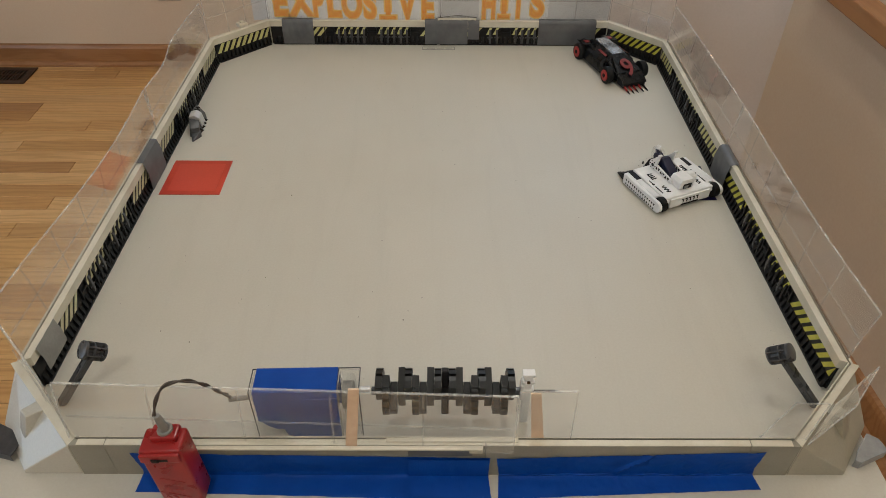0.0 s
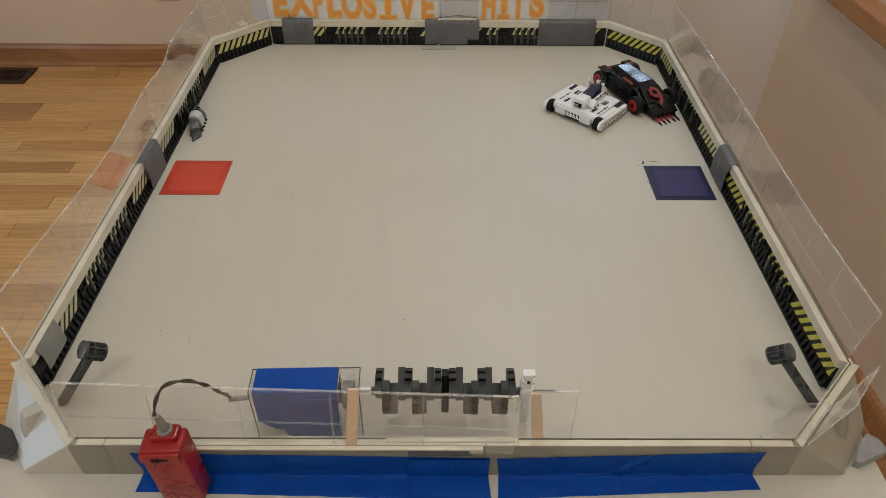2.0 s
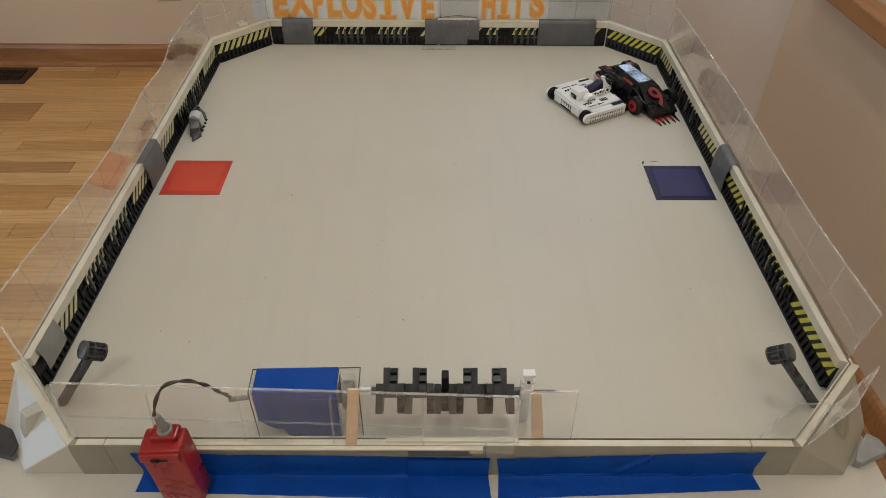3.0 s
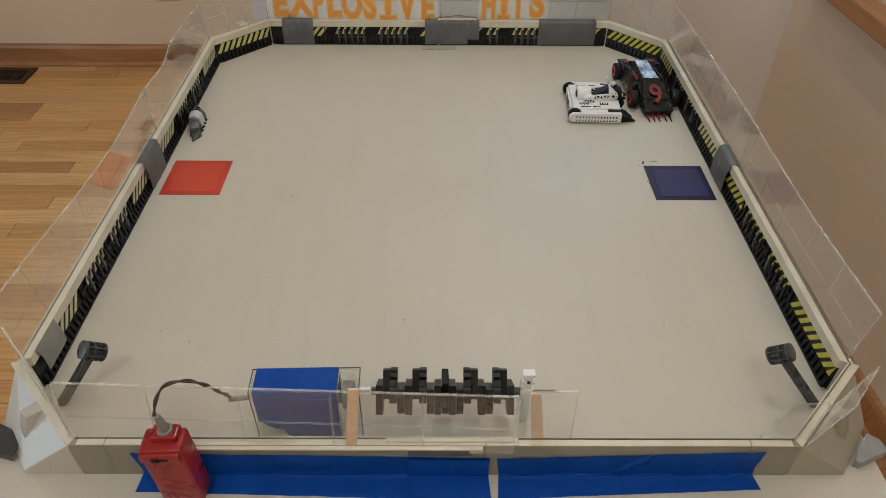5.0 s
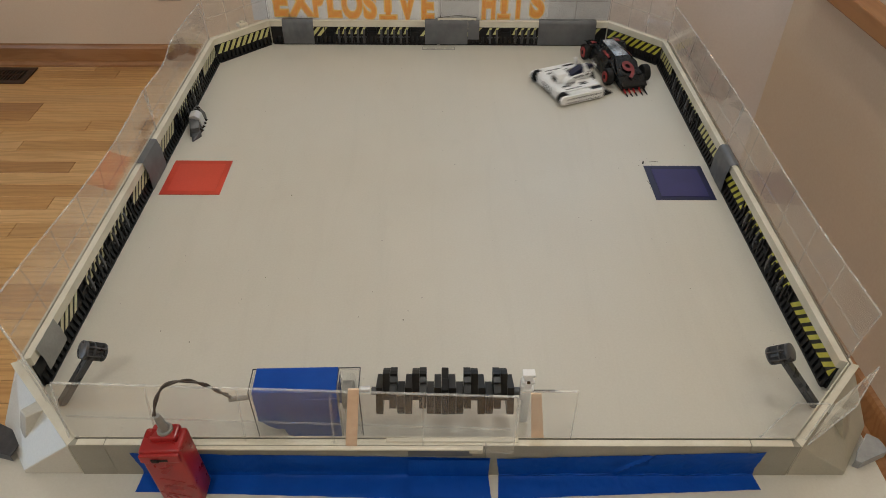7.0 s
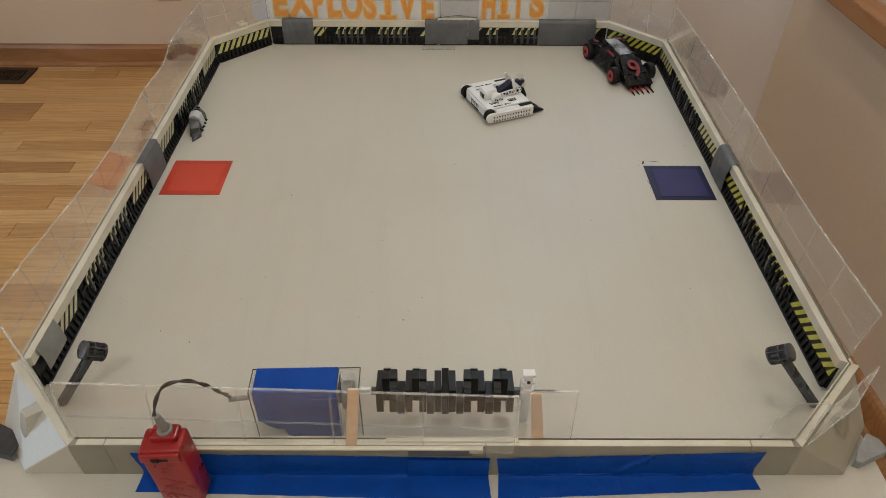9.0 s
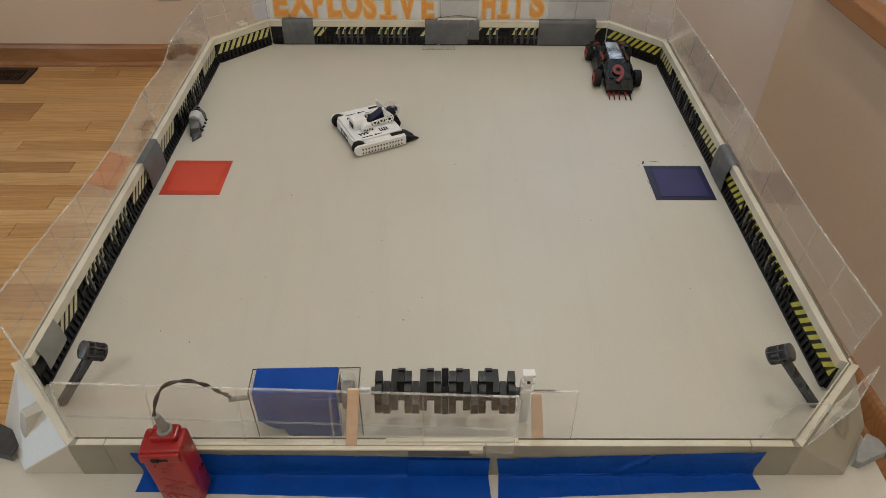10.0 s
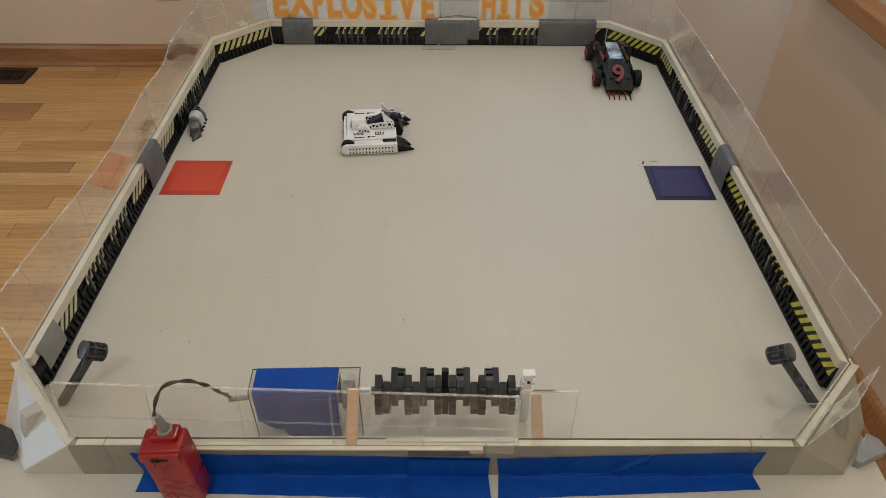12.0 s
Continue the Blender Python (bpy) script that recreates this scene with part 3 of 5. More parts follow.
def acrylic_sheet(name, a, b, z0, z1, lean=(0.0, 0.0), ribs=(), label="clear acrylic shield panel with a scuffed edge", group="clear shields"):
    """A panel from a to b in plan, z0 to z1, with thickened bars on it. lean: how far its top edge stands out to its left side, from end to end."""
    a, b = Vector((*a, 0)), Vector((*b, 0))
    d = b - a
    p = thing(name, Matrix.Translation((a.x, a.y, z0)) @ pose(0, 0, 0, 0, 0, math.degrees(math.atan2(d.y, d.x))), label, "shield", group)
    L, h = d.length, z1 - z0
    line = smooth_line([(i / (len(lean) - 1), v, 0) for i, v in enumerate(lean)], 6)

    def bow(x):
        u = min(max(x / L, 0), 1) * (len(line) - 1)
        i = min(int(u), len(line) - 2)
        return line[i].y + (line[i + 1].y - line[i].y) * (u - i)

    def bowed(x0, x1, y0, y1, za, zb, n):
        """A slab of the panel that follows its bow."""
        bm = bmesh.new()
        rows = []
        for i in range(n + 1):
            x = x0 + (x1 - x0) * i / n
            rows.append([bm.verts.new((x, y + bow(x) * (z / h) ** 1.4, z)) for y, z in ((y0, za), (y1, za), (y1, (za + zb) / 2), (y1, zb), (y0, zb), (y0, (za + zb) / 2))])
        for r, q in zip(rows, rows[1:]):
            for k in range(6):
                bm.faces.new((r[k], r[(k + 1) % 6], q[(k + 1) % 6], q[k]))
        bm.faces.new(rows[0])
        bm.faces.new(rows[-1][::-1])
        return bm
    shade_smooth(part("sheet", bowed(0, L, -0.001, 0.001, 0, h, 20), ACRYLIC, p), 40)
    part("edge", bowed(0, L, -0.0011, 0.0011, h + 0.0001, h + 0.0013, 20), FROST, p, "whitish cut edge")
    for x in (-0.0011, L + 0.0001):
        part("edge", bowed(x, x + 0.0010, -0.001, 0.001, 0.004, h, 1), FROST, p, "whitish cut edge")
    for x in ribs:
        part("bar", bowed(x - 0.0012, x + 0.0012, 0.0011, 0.0018, 0.004, h - 0.004, 1), RIB, p)
    if ribs:
        part("bar", bowed(0.004, L - 0.004, 0.0011, 0.0018, h * 0.42, h * 0.42 + 0.0024, 20), RIB, p)
    return p


def acrylic_panels():
    z0, z1 = HW - 0.0048, 0.131
    off = 0.0102
    xl, xr, yf, yb = XL - off, XR + off, YF + off, YB - 0.0111
    k = off * 0.4142
    step = lambda n, L: [L * (i + 1) / (n + 1) for i in range(n)]
    acrylic_sheet("clear_shield", (xl, YB + CH + 0.004), (xl, 1.062), z0, z1, (0.012, 0.006, -0.003, -0.008, -0.006, 0.001), step(6, 0.51))
    acrylic_sheet("clear_shield", (xl, 1.066), (xl, YF - CH), z0, z1 + 0.001, (-0.001, -0.004, 0.009, 0.009, 0.005), step(4, 0.365))
    acrylic_sheet("clear_shield", (xr, YF - CH), (xr, 1.022), z0, z1, (0.002, 0.006, 0.0075, 0.008), step(5, 0.41))
    acrylic_sheet("clear_shield", (xr, 1.018), (xr, 0.550), z0, z1, (0.008, 0.004, 0.003, 0.009), step(5, 0.46))
    acrylic_sheet("clear_shield", (xl, YF - CH + k), (XL + CH - k, yf), z0, z1 + 0.03, (0.0, 0.0), (0.05, 0.095))
    acrylic_sheet("clear_shield", (XR - CH + k, yf), (xr, YF - CH + k), z0, z1 + 0.03, (0.0, 0.0), (0.05, 0.095))
    acrylic_sheet("clear_shield", (XL + CH, yf), (0.0, yf), z0, z1 + 0.03, (0.0, 0.0), (0.06, 0.2, 0.3))
    acrylic_sheet("clear_shield", (0.004, yf), (XR - CH, yf), z0, z1 + 0.03, (0.0, 0.0), (0.1, 0.2, 0.3))
    c = 0.0111 / math.sqrt(2)
    acrylic_sheet("clear_shield", (XL + CH - 0.010 - c, YB + 0.010 - c), (XL + 0.004 - c, YB + CH - 0.004 - c), z0 + 0.001, z1, (0.0, 0.0), (0.05,))
    acrylic_sheet("clear_shield", (-0.394, yb + 0.0005), (0.078, yb - 0.0145), z0 + 0.0015, 0.130, (0.0135, 0.0125), step(4, 0.472), "loose clear acrylic panel leaning inwards over the rail")
    acrylic_sheet("clear_shield", (0.082, yb + 0.0002), (0.1400, yb + 0.0002), z0 + 0.0005, 0.130, (0.004, 0.005), (), "short clear acrylic panel in the rail slot")
    # broken corner pieces
    for name, pts, label in (("acrylic_shard", [(0.342, 0.4375, 0.0505), (0.392, 0.4345, 0.0505), (0.409, 0.4488, 0.100), (0.374, 0.4501, 0.100)], "broken clear acrylic corner piece leaning inwards"),
                             ("acrylic_shard", [(0.3935, 0.4295, 0.0553), (0.442, 0.479, 0.0553), (0.4678, 0.4824, 0.120), (0.4419, 0.4535, 0.090)], "broken clear acrylic corner piece leaning outwards")):
        c = sum((Vector(q) for q in pts), Vector()) / 4
        nrm = (Vector(pts[1]) - Vector(pts[0])).cross(Vector(pts[3]) - Vector(pts[0])).normalized() * 0.001
        ob = part(name, hull([Vector(q) - c + s * nrm for q in pts for s in (-1, 1)]), ACRYLIC)
        ob.location = c
        tagged(ob, label, "shield", "clear shields")
        for q0, q1 in zip(pts, pts[1:] + pts[:1]):
            part("edge", tube([Vector(q0) - c, Vector(q1) - c], 0.0009, 6), FROST, ob, "whitish cut edge")


def tape_strip(name, pts_fn, nu, nv, thick, mat, label, seed, rough=0.0008, creases=(), ragged=0.004):
    """A strip of tape laid over a form: pts_fn(u, v) gives the place; slightly wrinkled, with ragged ends."""
    rnd = random.Random(seed)
    bm = bmesh.new()
    grid = []
    for i in range(nu + 1):
        row = []
        for j in range(nv + 1):
            u, v = i / nu, j / nv
            if i in (0, nu):
                u += (rnd.random() - 0.5) * ragged
            p, n = pts_fn(u, v)
            w = noise.noise(Vector((u * 9 + seed, v * 3, seed))) * rough + abs(noise.noise(Vector((u * 31, v * 6, seed + 7)))) * rough * 0.7
            for u0, v0, u1, v1, high in creases:
                du, dv = u1 - u0, v1 - v0
                k = min(max(((u - u0) * du + (v - v0) * dv) / (du * du + dv * dv), 0), 1)
                away = math.hypot((u - u0 - k * du) * 5, v - v0 - k * dv)
                w = abs(w) + high * math.exp(-(away / 0.045) ** 2)
            row.append((Vector(p) + Vector(n) * (0.0005 + abs(w)), Vector(n)))
        grid.append(row)
    lo = [[bm.verts.new(p) for p, n in r] for r in grid]
    hi = [[bm.verts.new(p + n * thick) for p, n in r] for r in grid]
    for i in range(nu):
        for j in range(nv):
            bm.faces.new((hi[i][j], hi[i + 1][j], hi[i + 1][j + 1], hi[i][j + 1]))
            bm.faces.new((lo[i][j], lo[i][j + 1], lo[i + 1][j + 1], lo[i + 1][j]))
    edge = [(i, 0) for i in range(nu)] + [(nu, j) for j in range(nv)] + [(i, nv) for i in range(nu, 0, -1)] + [(0, j) for j in range(nv, 0, -1)]
    for a, b in zip(edge, edge[1:] + edge[:1]):
        bm.faces.new((lo[a[0]][a[1]], lo[b[0]][b[1]], hi[b[0]][b[1]], hi[a[0]][a[1]]))
    ob = part(name, bm, mat)
    shade_smooth(ob, 50)
    return tagged(ob, label, "tape")


def tapes():
    yo = YB - TK

    def blue(x0, x1, za, zb, ya, yb, notch):
        def fn(u, v):
            ztop, yend = za + (zb - za) * u, ya + (yb - ya) * u
            x = x0 + (x1 - x0) * u + notch * (1 - abs(2 * v - 1)) * (1 - 2 * u)
            s = v * (ztop + yo - yend)
            if s < ztop - 0.003:
                return (x, yo, ztop - s), (0, -1, 0.05)
            if s < ztop + 0.003:
                return (x, yo - 0.0012, max(ztop - s, 0) + 0.001), (0, -0.7, 0.7)
            return (x + (v - 0.6) * 0.004, yo - (s - ztop), 0), (0, 0, 1)
        return fn
    tape_strip("painter_tape", blue(-0.331, 0.0560, 0.042, 0.034, 0.405, 0.395, 0.006), 120, 20, 0.0002, BLUETAPE, "blue painter tape sealing the wall to the board", 3, 0.0016, (), 0.0012)
    tape_strip("painter_tape", blue(0.0625, 0.351, 0.033, 0.046, 0.397, 0.409, 0.0042), 160, 30, 0.0002, BLUETAPE, "blue painter tape sealing the wall to the board, creased", 5, 0.0018,
               ((0.464, 0.44, 0.579, 0.04, 0.0030), (0.462, 0.55, 0.470, 0.85, 0.0014), (0.29, 0.12, 0.31, 0.42, 0.0012), (0.56, 0.58, 0.575, 0.70, 0.0010)), 0.0015)

    first = bpy.data.objects["painter_tape"]
    lay = blue(-0.0335, 0.0548, 0.0345, 0.0340, 0.3990, 0.3955, 0.0)
    over = tape_strip("overlap", lambda u, v: (Vector(lay(u, v)[0]) + Vector(lay(u, v)[1]) * 0.0030, lay(u, v)[1]), 24, 20, 0.0002, BLUETAPE, "second layer of blue tape", 6, 0.0008)
    del over["category"]
    over.parent = first

    # strip added where a gap in the rail shows dark grey
    def patch(u, v):
        return (-0.033 + 0.069 * u, yo, 0.050 - 0.012 * v), (0, -1, 0.05)
    tape_strip("duct_tape", patch, 12, 4, 0.0004, DUCT, "dark grey strip standing for a gap in the outer wall's rail", 41, 0.0006)

    def inner(face, a, b, zt, over, low=0.001):
        """Over the rail from outside to the inner face. face: side letter."""
        def fn(u, v):
            s = v * (over + zt - low)
            along = a + (b - a) * u
            if s < over:
                o, z, n = (over - s) + 0.0, HW + 0.001, (0, 1)
            else:
                o, z, n = -0.0042 * min(1, (s - over) / 0.02), HW + 0.001 - (s - over), (1, 0.1)
            z = max(z, low)
            if face == "L":
                return (XL - o, along, z), (n[0], 0, n[1])
            if face == "R":
                return (XR + o, along, z), (-n[0], 0, n[1])
            return (along, YF + o, z), (0, -n[0], n[1])
        return fn
    tape_strip("duct_tape", inner("L", 0.957, 1.030, HW, 0.0090), 14, 14, 0.0004, DUCT, "grey duct tape over a wall joint", 11, 0.0012)
    tape_strip("duct_tape", inner("R", 0.957, 1.020, HW, 0.0120), 14, 14, 0.0004, DUCT, "grey duct tape over a wall joint, peeling", 12, 0.0012)
    for i, (a, b) in enumerate(((-0.357, -0.287), (-0.035, 0.062), (0.222, 0.352))):
        tape_strip("duct_tape", inner("F", a, b, HW, 0.010, 0.002), 18, 14, 0.0004, DUCT, "wide grey duct tape over the wall joint", 20 + i, 0.0022)
    tape_strip("duct_tape", inner("F", 0.0625, 0.088, HW - 0.006, 0.004, 0.008), 8, 12, 0.0004, DUCT, "grey duct tape piece over the wall joint", 31, 0.0012)
    tape_strip("duct_tape", inner("L", 0.560, 0.610, HW - 0.010, 0.0, 0.006), 10, 10, 0.0004, LIGHTGREY, "silver grey tape patch on the wall, ragged", 33, 0.0012)


def slot_mark():
    """Thin dark outline of a slot drawn on the board."""
    m = thing("slot_mark", pose(-0.004, 1.5105, 0), "thin dark outline of a slot drawn on the board", "floor mark")
    for x0, x1, y0, y1 in ((-0.037, 0.037, -0.0075, -0.0062), (-0.037, 0.037, 0.0062, 0.0075), (-0.037, -0.0358, -0.0062, 0.0062), (0.0358, 0.037, -0.0062, 0.0062),
                           (-0.026, -0.008, -0.003, -0.002), (-0.004, 0.012, -0.003, -0.002), (0.016, 0.030, -0.003, -0.002)):
        part("line", block(x0, x1, y0, y1, 0.0002, 0.0007), LIGHTGREY, m)


slot_mark()
table()
tile("red_mat", -0.4690, -0.3680, 0.9470, 1.0480, 0, REDTILE, REDFILM, "orange-red square film stuck on the board")
tile("blue_mat", 0.3605, 0.4615, 0.9375, 1.0375, 0, NAVY, NAVYFILM, "dark navy square film stuck on the board")
arena_walls()
acrylic_panels()
tapes()


def sign():
    s = thing("paper_sign", pose(-0.07, YF + 0.0125, HW - 0.004), "white paper sign with orange hand-drawn letters", "sign")
    part("backing", block(-0.352, 0.450, 0.0002, 0.0009, 0.0, 0.16), BACKCARD, s, "greyish white backing sheet")
    for a, b in ((-0.3185, 0.0655), (0.156, 0.312)):
        part("sheet", block(a, b, -0.0008, 0, 0.0, 0.16), PAPER, s)
    up = pose(0, 0, 0, 90)
    # letter, middle, width, foot
    row = (("E", -0.288, 0.046, 0.0080), ("X", -0.242, 0.052, 0.0080), ("P", -0.2035, 0.036, 0.0075), ("L", -0.169, 0.041, 0.0060), ("O", -0.1275, 0.050, 0.0040),
           ("S", -0.088, 0.044, 0.0030), ("I", -0.0475, 0.042, 0.0010), ("V", -0.0045, 0.046, -0.0005), ("E", 0.0405, 0.041, -0.0005),
           ("H", 0.178, 0.038, 0.0040), ("I", 0.2125, 0.031, 0.0045), ("T", 0.2440, 0.037, 0.0055), ("S", 0.2860, 0.048, 0.0080))
    own = {"I": 0.020, "L": 0.045, "E": 0.049, "P": 0.051, "T": 0.053, "S": 0.051, "H": 0.058, "X": 0.058, "V": 0.061, "O": 0.066}
    for ch, x, w, z in row:
        for mat, y, bold in ((AMBER, -0.0015, 0.0062), (ORANGE, -0.0026, 0.0030)):
            if ch == "I":
                h, t = w / 2 - 0.0062 + bold, 0.0028 + bold
                bm = block(-t, t, -0.0004, 0.0004, t * 2, 0.062)
                block(-h, h, -0.0004, 0.0004, 0.0052 - bold, 0.0070 + bold, bm=bm)
                part("letter", bm, mat, s).location = (x, y, z + 0.001)
            else:
                sq = (w - 0.012) / (own[ch] * 1.0)
                lettering("letter", ch, 0.086, 0.0004, mat, pose(x, y, z + 0.0055) @ up, s, bold, squeeze=sq * 0.97 + 0.08)


sign()


def rail_clip():
    c = thing("rail_clip", pose(-0.432, 1.492, HW + 0.0003, 0, 0, 45), "small cream plastic clip on the corner rail", "clip")
    part("body", block(-0.010, 0.010, 0.000, 0.018, 0, 0.009, 0.002), CREAM, c)
    part("tab", block(-0.004, 0.004, 0.004, 0.014, 0.0092, 0.0125, 0.001), CREAM, c)


rail_clip()


# ---- things on the near side ----
def hammer(sx):
    base = Vector((XL + 0.028, YB + 0.075, 0)) if sx < 0 else Vector((XR - 0.020, YB + 0.075, 0))
    tip = Vector((-0.4115, 0.5525, 0.061)) if sx < 0 else Vector((0.407, 0.551, 0.061))
    h = thing("hammer", Matrix.Translation(base), "grey plastic hammer raised from the corner slot", "hammer", "arena hammers")
    d = tip - base
    # flat channel handle
    ax = d.normalized()
    side = Vector((-ax.y, ax.x, 0)).normalized()
    up = ax.cross(side)
    L = d.length

    def beam(w0, w1, h0, h1, a, b):
        return hull([ax * s + side * w + up * q for s in (a, b) for w in (w0, w1) for q in (h0, h1)], 0.0008)
    if up.z < 0:
        up = -up
    bm = beam(-0.0058, 0.0058, 0.0016, 0.0040, 0, L - 0.006)
    for w in (-0.0056, 0.0040):
        merge(beam(w, w + 0.0016, -0.0040, 0.0018, 0.0004, L - 0.0064), bm)
    part("handle", bm, GREY, h)
    # the head: a drum along x with windows in its rim
    r, half = 0.0112, 0.0132
    ex = (Vector((0, 0, 1)) - ax * ax.z).normalized()
    cap, other = d + ex * half, d - ex * half
    inw = -ex
    shade_smooth(part("head", rod(cap, cap + inw * 0.004, r, 32, None, 0.0007), GREY, h, "grey drum-shaped hammer head"), 35)
    shade_smooth(part("head_ring", rod(other, other - inw * 0.002, r, 32, None, 0.0005), GREY, h), 35)
    shade_smooth(part("head_core", rod(cap + inw * 0.004, other - inw * 0.002, r * 0.45, 20), GREY, h), 35)
    shade_smooth(part("head_ring", rod(cap + inw * 0.011, cap + inw * 0.0125, r * 0.97, 32), GREY, h), 35)
    up2 = ax
    fw = ex.cross(up2)
    for a in range(30, 390, 60):
        v = math.cos(radians(a)) * up2 + math.sin(radians(a)) * fw
        w = v.cross(ex) * 0.0009
        part("head_fin", hull([p + v * q + w * k for p in (cap + inw * 0.003, other - inw * 0.001) for q in (r * 0.42, r * 0.99) for k in (-1, 1)]), GREY, h)


hammer(-1)
hammer(1)


def motor_box():
    b = thing("motor_box", pose(-0.1485, 0.4915, 0, 0, 0, 1.6) @ pose(0.1485, -0.4915, 0), "clear plastic box wrapped in blue tape, holding a motor", "motor box")
    part("case", block(-0.2075, -0.088, 0.476, 0.508, 0.001, 0.0838, 0.003), ACRYLIC, b, "clear plastic case")
    # the tape: over the top and down both long faces, torn at its lower edge
    part("tape_wrap", block(-0.2035, -0.1125, 0.4752, 0.5088, 0.0836, 0.0850, 0.0006), BLUETAPE, b, "blue painter tape wrapped round the case")
    rnd = random.Random(12)
    bm = bmesh.new()
    cols = []
    for i in range(31):
        u = i / 30
        x = -0.2035 + 0.0910 * u
        low = 0.036 - 0.016 * min(u / 0.22, 1) - (0.012 if u > 0.30 else 0) - (0.0075 * max(u - 0.35, 0) / 0.65) + rnd.uniform(-0.0012, 0.0012)
        cols.append([bm.verts.new((x, y - 0.002 * (0.085 - z) / 0.085, z)) for y in (0.4744, 0.4758) for z in (0.0846, max(low, 0.0008))])
    for p, q in zip(cols, cols[1:]):
        for i, j in ((0, 1), (1, 3), (3, 2), (2, 0)):
            bm.faces.new((p[i], p[j], q[j], q[i]))
    bm.faces.new([cols[0][k] for k in (0, 1, 3, 2)])
    bm.faces.new([cols[-1][k] for k in (0, 1, 3, 2)])
    part("tape_face", bm, BLUETAPE, b, "blue painter tape with a torn lower edge")
    part("tape_back", block(-0.2035, -0.1125, 0.5082, 0.5092, 0.020, 0.0838), BLUETAPE, b)
    part("tape_label", block(-0.1500, -0.1130, 0.4731, 0.4740, 0.052, 0.0735, 0.0003), BLUETAPE, b, "second patch of blue tape")
    part("motor", rod((-0.190, 0.492, 0.046), (-0.125, 0.492, 0.046), 0.013, 20, None, 0.001), LIGHTGREY, b)
    for p, q in (((-0.2077, 0.508, 0.0838), (-0.088, 0.508, 0.0838)), ((-0.2077, 0.476, 0.0838), (-0.2077, 0.508, 0.0838)), ((-0.2077, 0.4758, 0.002), (-0.2077, 0.4758, 0.0838)), ((-0.088, 0.4758, 0.0838), (-0.088, 0.508, 0.0838)), ((-0.088, 0.4758, 0.002), (-0.088, 0.4758, 0.0838))):
        part("edge", tube([p, q], 0.0007, 6), GREY, b, "dark moulded edge")
    part("gear", rod((-0.108, 0.492, 0.057), (-0.096, 0.492, 0.057), 0.016, 24, None, 0.001), LIGHTGREY, b)
    part("divider", block(-0.1035, -0.1015, 0.4745, 0.5065, 0.004, 0.077), ACRYLIC, b)
    part("post", rod((-0.097, 0.503, 0.03), (-0.097, 0.503, 0.077), 0.0035, 12), ACRYLIC, b)
    for x0, x1 in ((-0.1118, -0.1105),):
        rim = block(x0, x1, 0.4738, 0.4754, 0.003, 0.082)
        block(x0, x1, 0.5070, 0.5086, 0.003, 0.078, bm=rim)
        block(x0, x1, 0.4754, 0.5070, 0.0840, 0.0850, bm=rim)
        part("rim", rim, FROST, b, "whitish moulded rim")
    part("wire_outlet", rod((-0.209, 0.480, 0.071), (-0.231, 0.478, 0.070), 0.003, 12), LIGHTGREY, b)
    part("stub_shaft", rod((-0.0885, 0.500, 0.055), (-0.0785, 0.500, 0.055), 0.004, 16), METAL, b)


def sticks():
    for pts in ([(-0.0900, 0.4330, 0.1425), (-0.0790, 0.4330, 0.1425), (-0.0867, 0.4262, 0.0562), (-0.0987, 0.4262, 0.0562)],
                [(0.0940, 0.4440, 0.1220), (0.1045, 0.4440, 0.1220), (0.1122, 0.4365, 0.0562), (0.0988, 0.4365, 0.0562)]):
        c = Vector(pts[3])
        ob = part("craft_stick", hull([Vector(p) - c + Vector((0, k, 0)) for p in pts for k in (0, 0.0022)], 0.0004), POPSICLE)
        ob.location = c
        tagged(ob, "pale wooden craft stick glued upright", "stick", "craft sticks")
    s = thing("axle_bracket", pose(0.100, 0.500, 0), "white plastic upright bracket holding the axle", "bracket")
    bm = block(-0.0045, 0.0045, -0.004, 0.004, 0, 0.0866, 0.001)
    for z in (0.06, 0.072, 0.084):
        block(-0.007, 0.007, -0.005, 0.005, z, z + 0.004, 0.0008, bm)
    block(-0.008, -0.004, -0.006, 0.006, 0.045, 0.07, 0.001, bm)
    part("upright", bm, WHITE, s)
    part("peg", rod((0, -0.0055, 0.076), (0, -0.0035, 0.076), 0.002, 10), BRONZE, s)
    part("axle_end", rod((-0.012, 0, 0.055), (0.032, 0, 0.055), 0.0016, 12), BLACK, s)
    for i, (x0, x1, y, z) in enumerate(((-0.256, 0.0465, 0.4235, 0.0552), (-0.056, 0.085, 0.4335, 0.0552))):
        bm = block(0, x1 - x0, -0.0024, 0.0024, 0, 0.0022, 0.0005)
        if i == 0:
            block(x1 - x0 - 0.014, x1 - x0 + 0.0002, 0.0001, 0.0026, -0.0085, 0.0021, 0.0004, bm)
            bm.transform(Matrix.Translation((0, -0.0001, 0)))
        ob = part("plastic_strip", bm, CREAM)
        ob.location = (x0, y, z)
        tagged(ob, "loose cream plastic strip on the rail", "strip", "plastic strips")


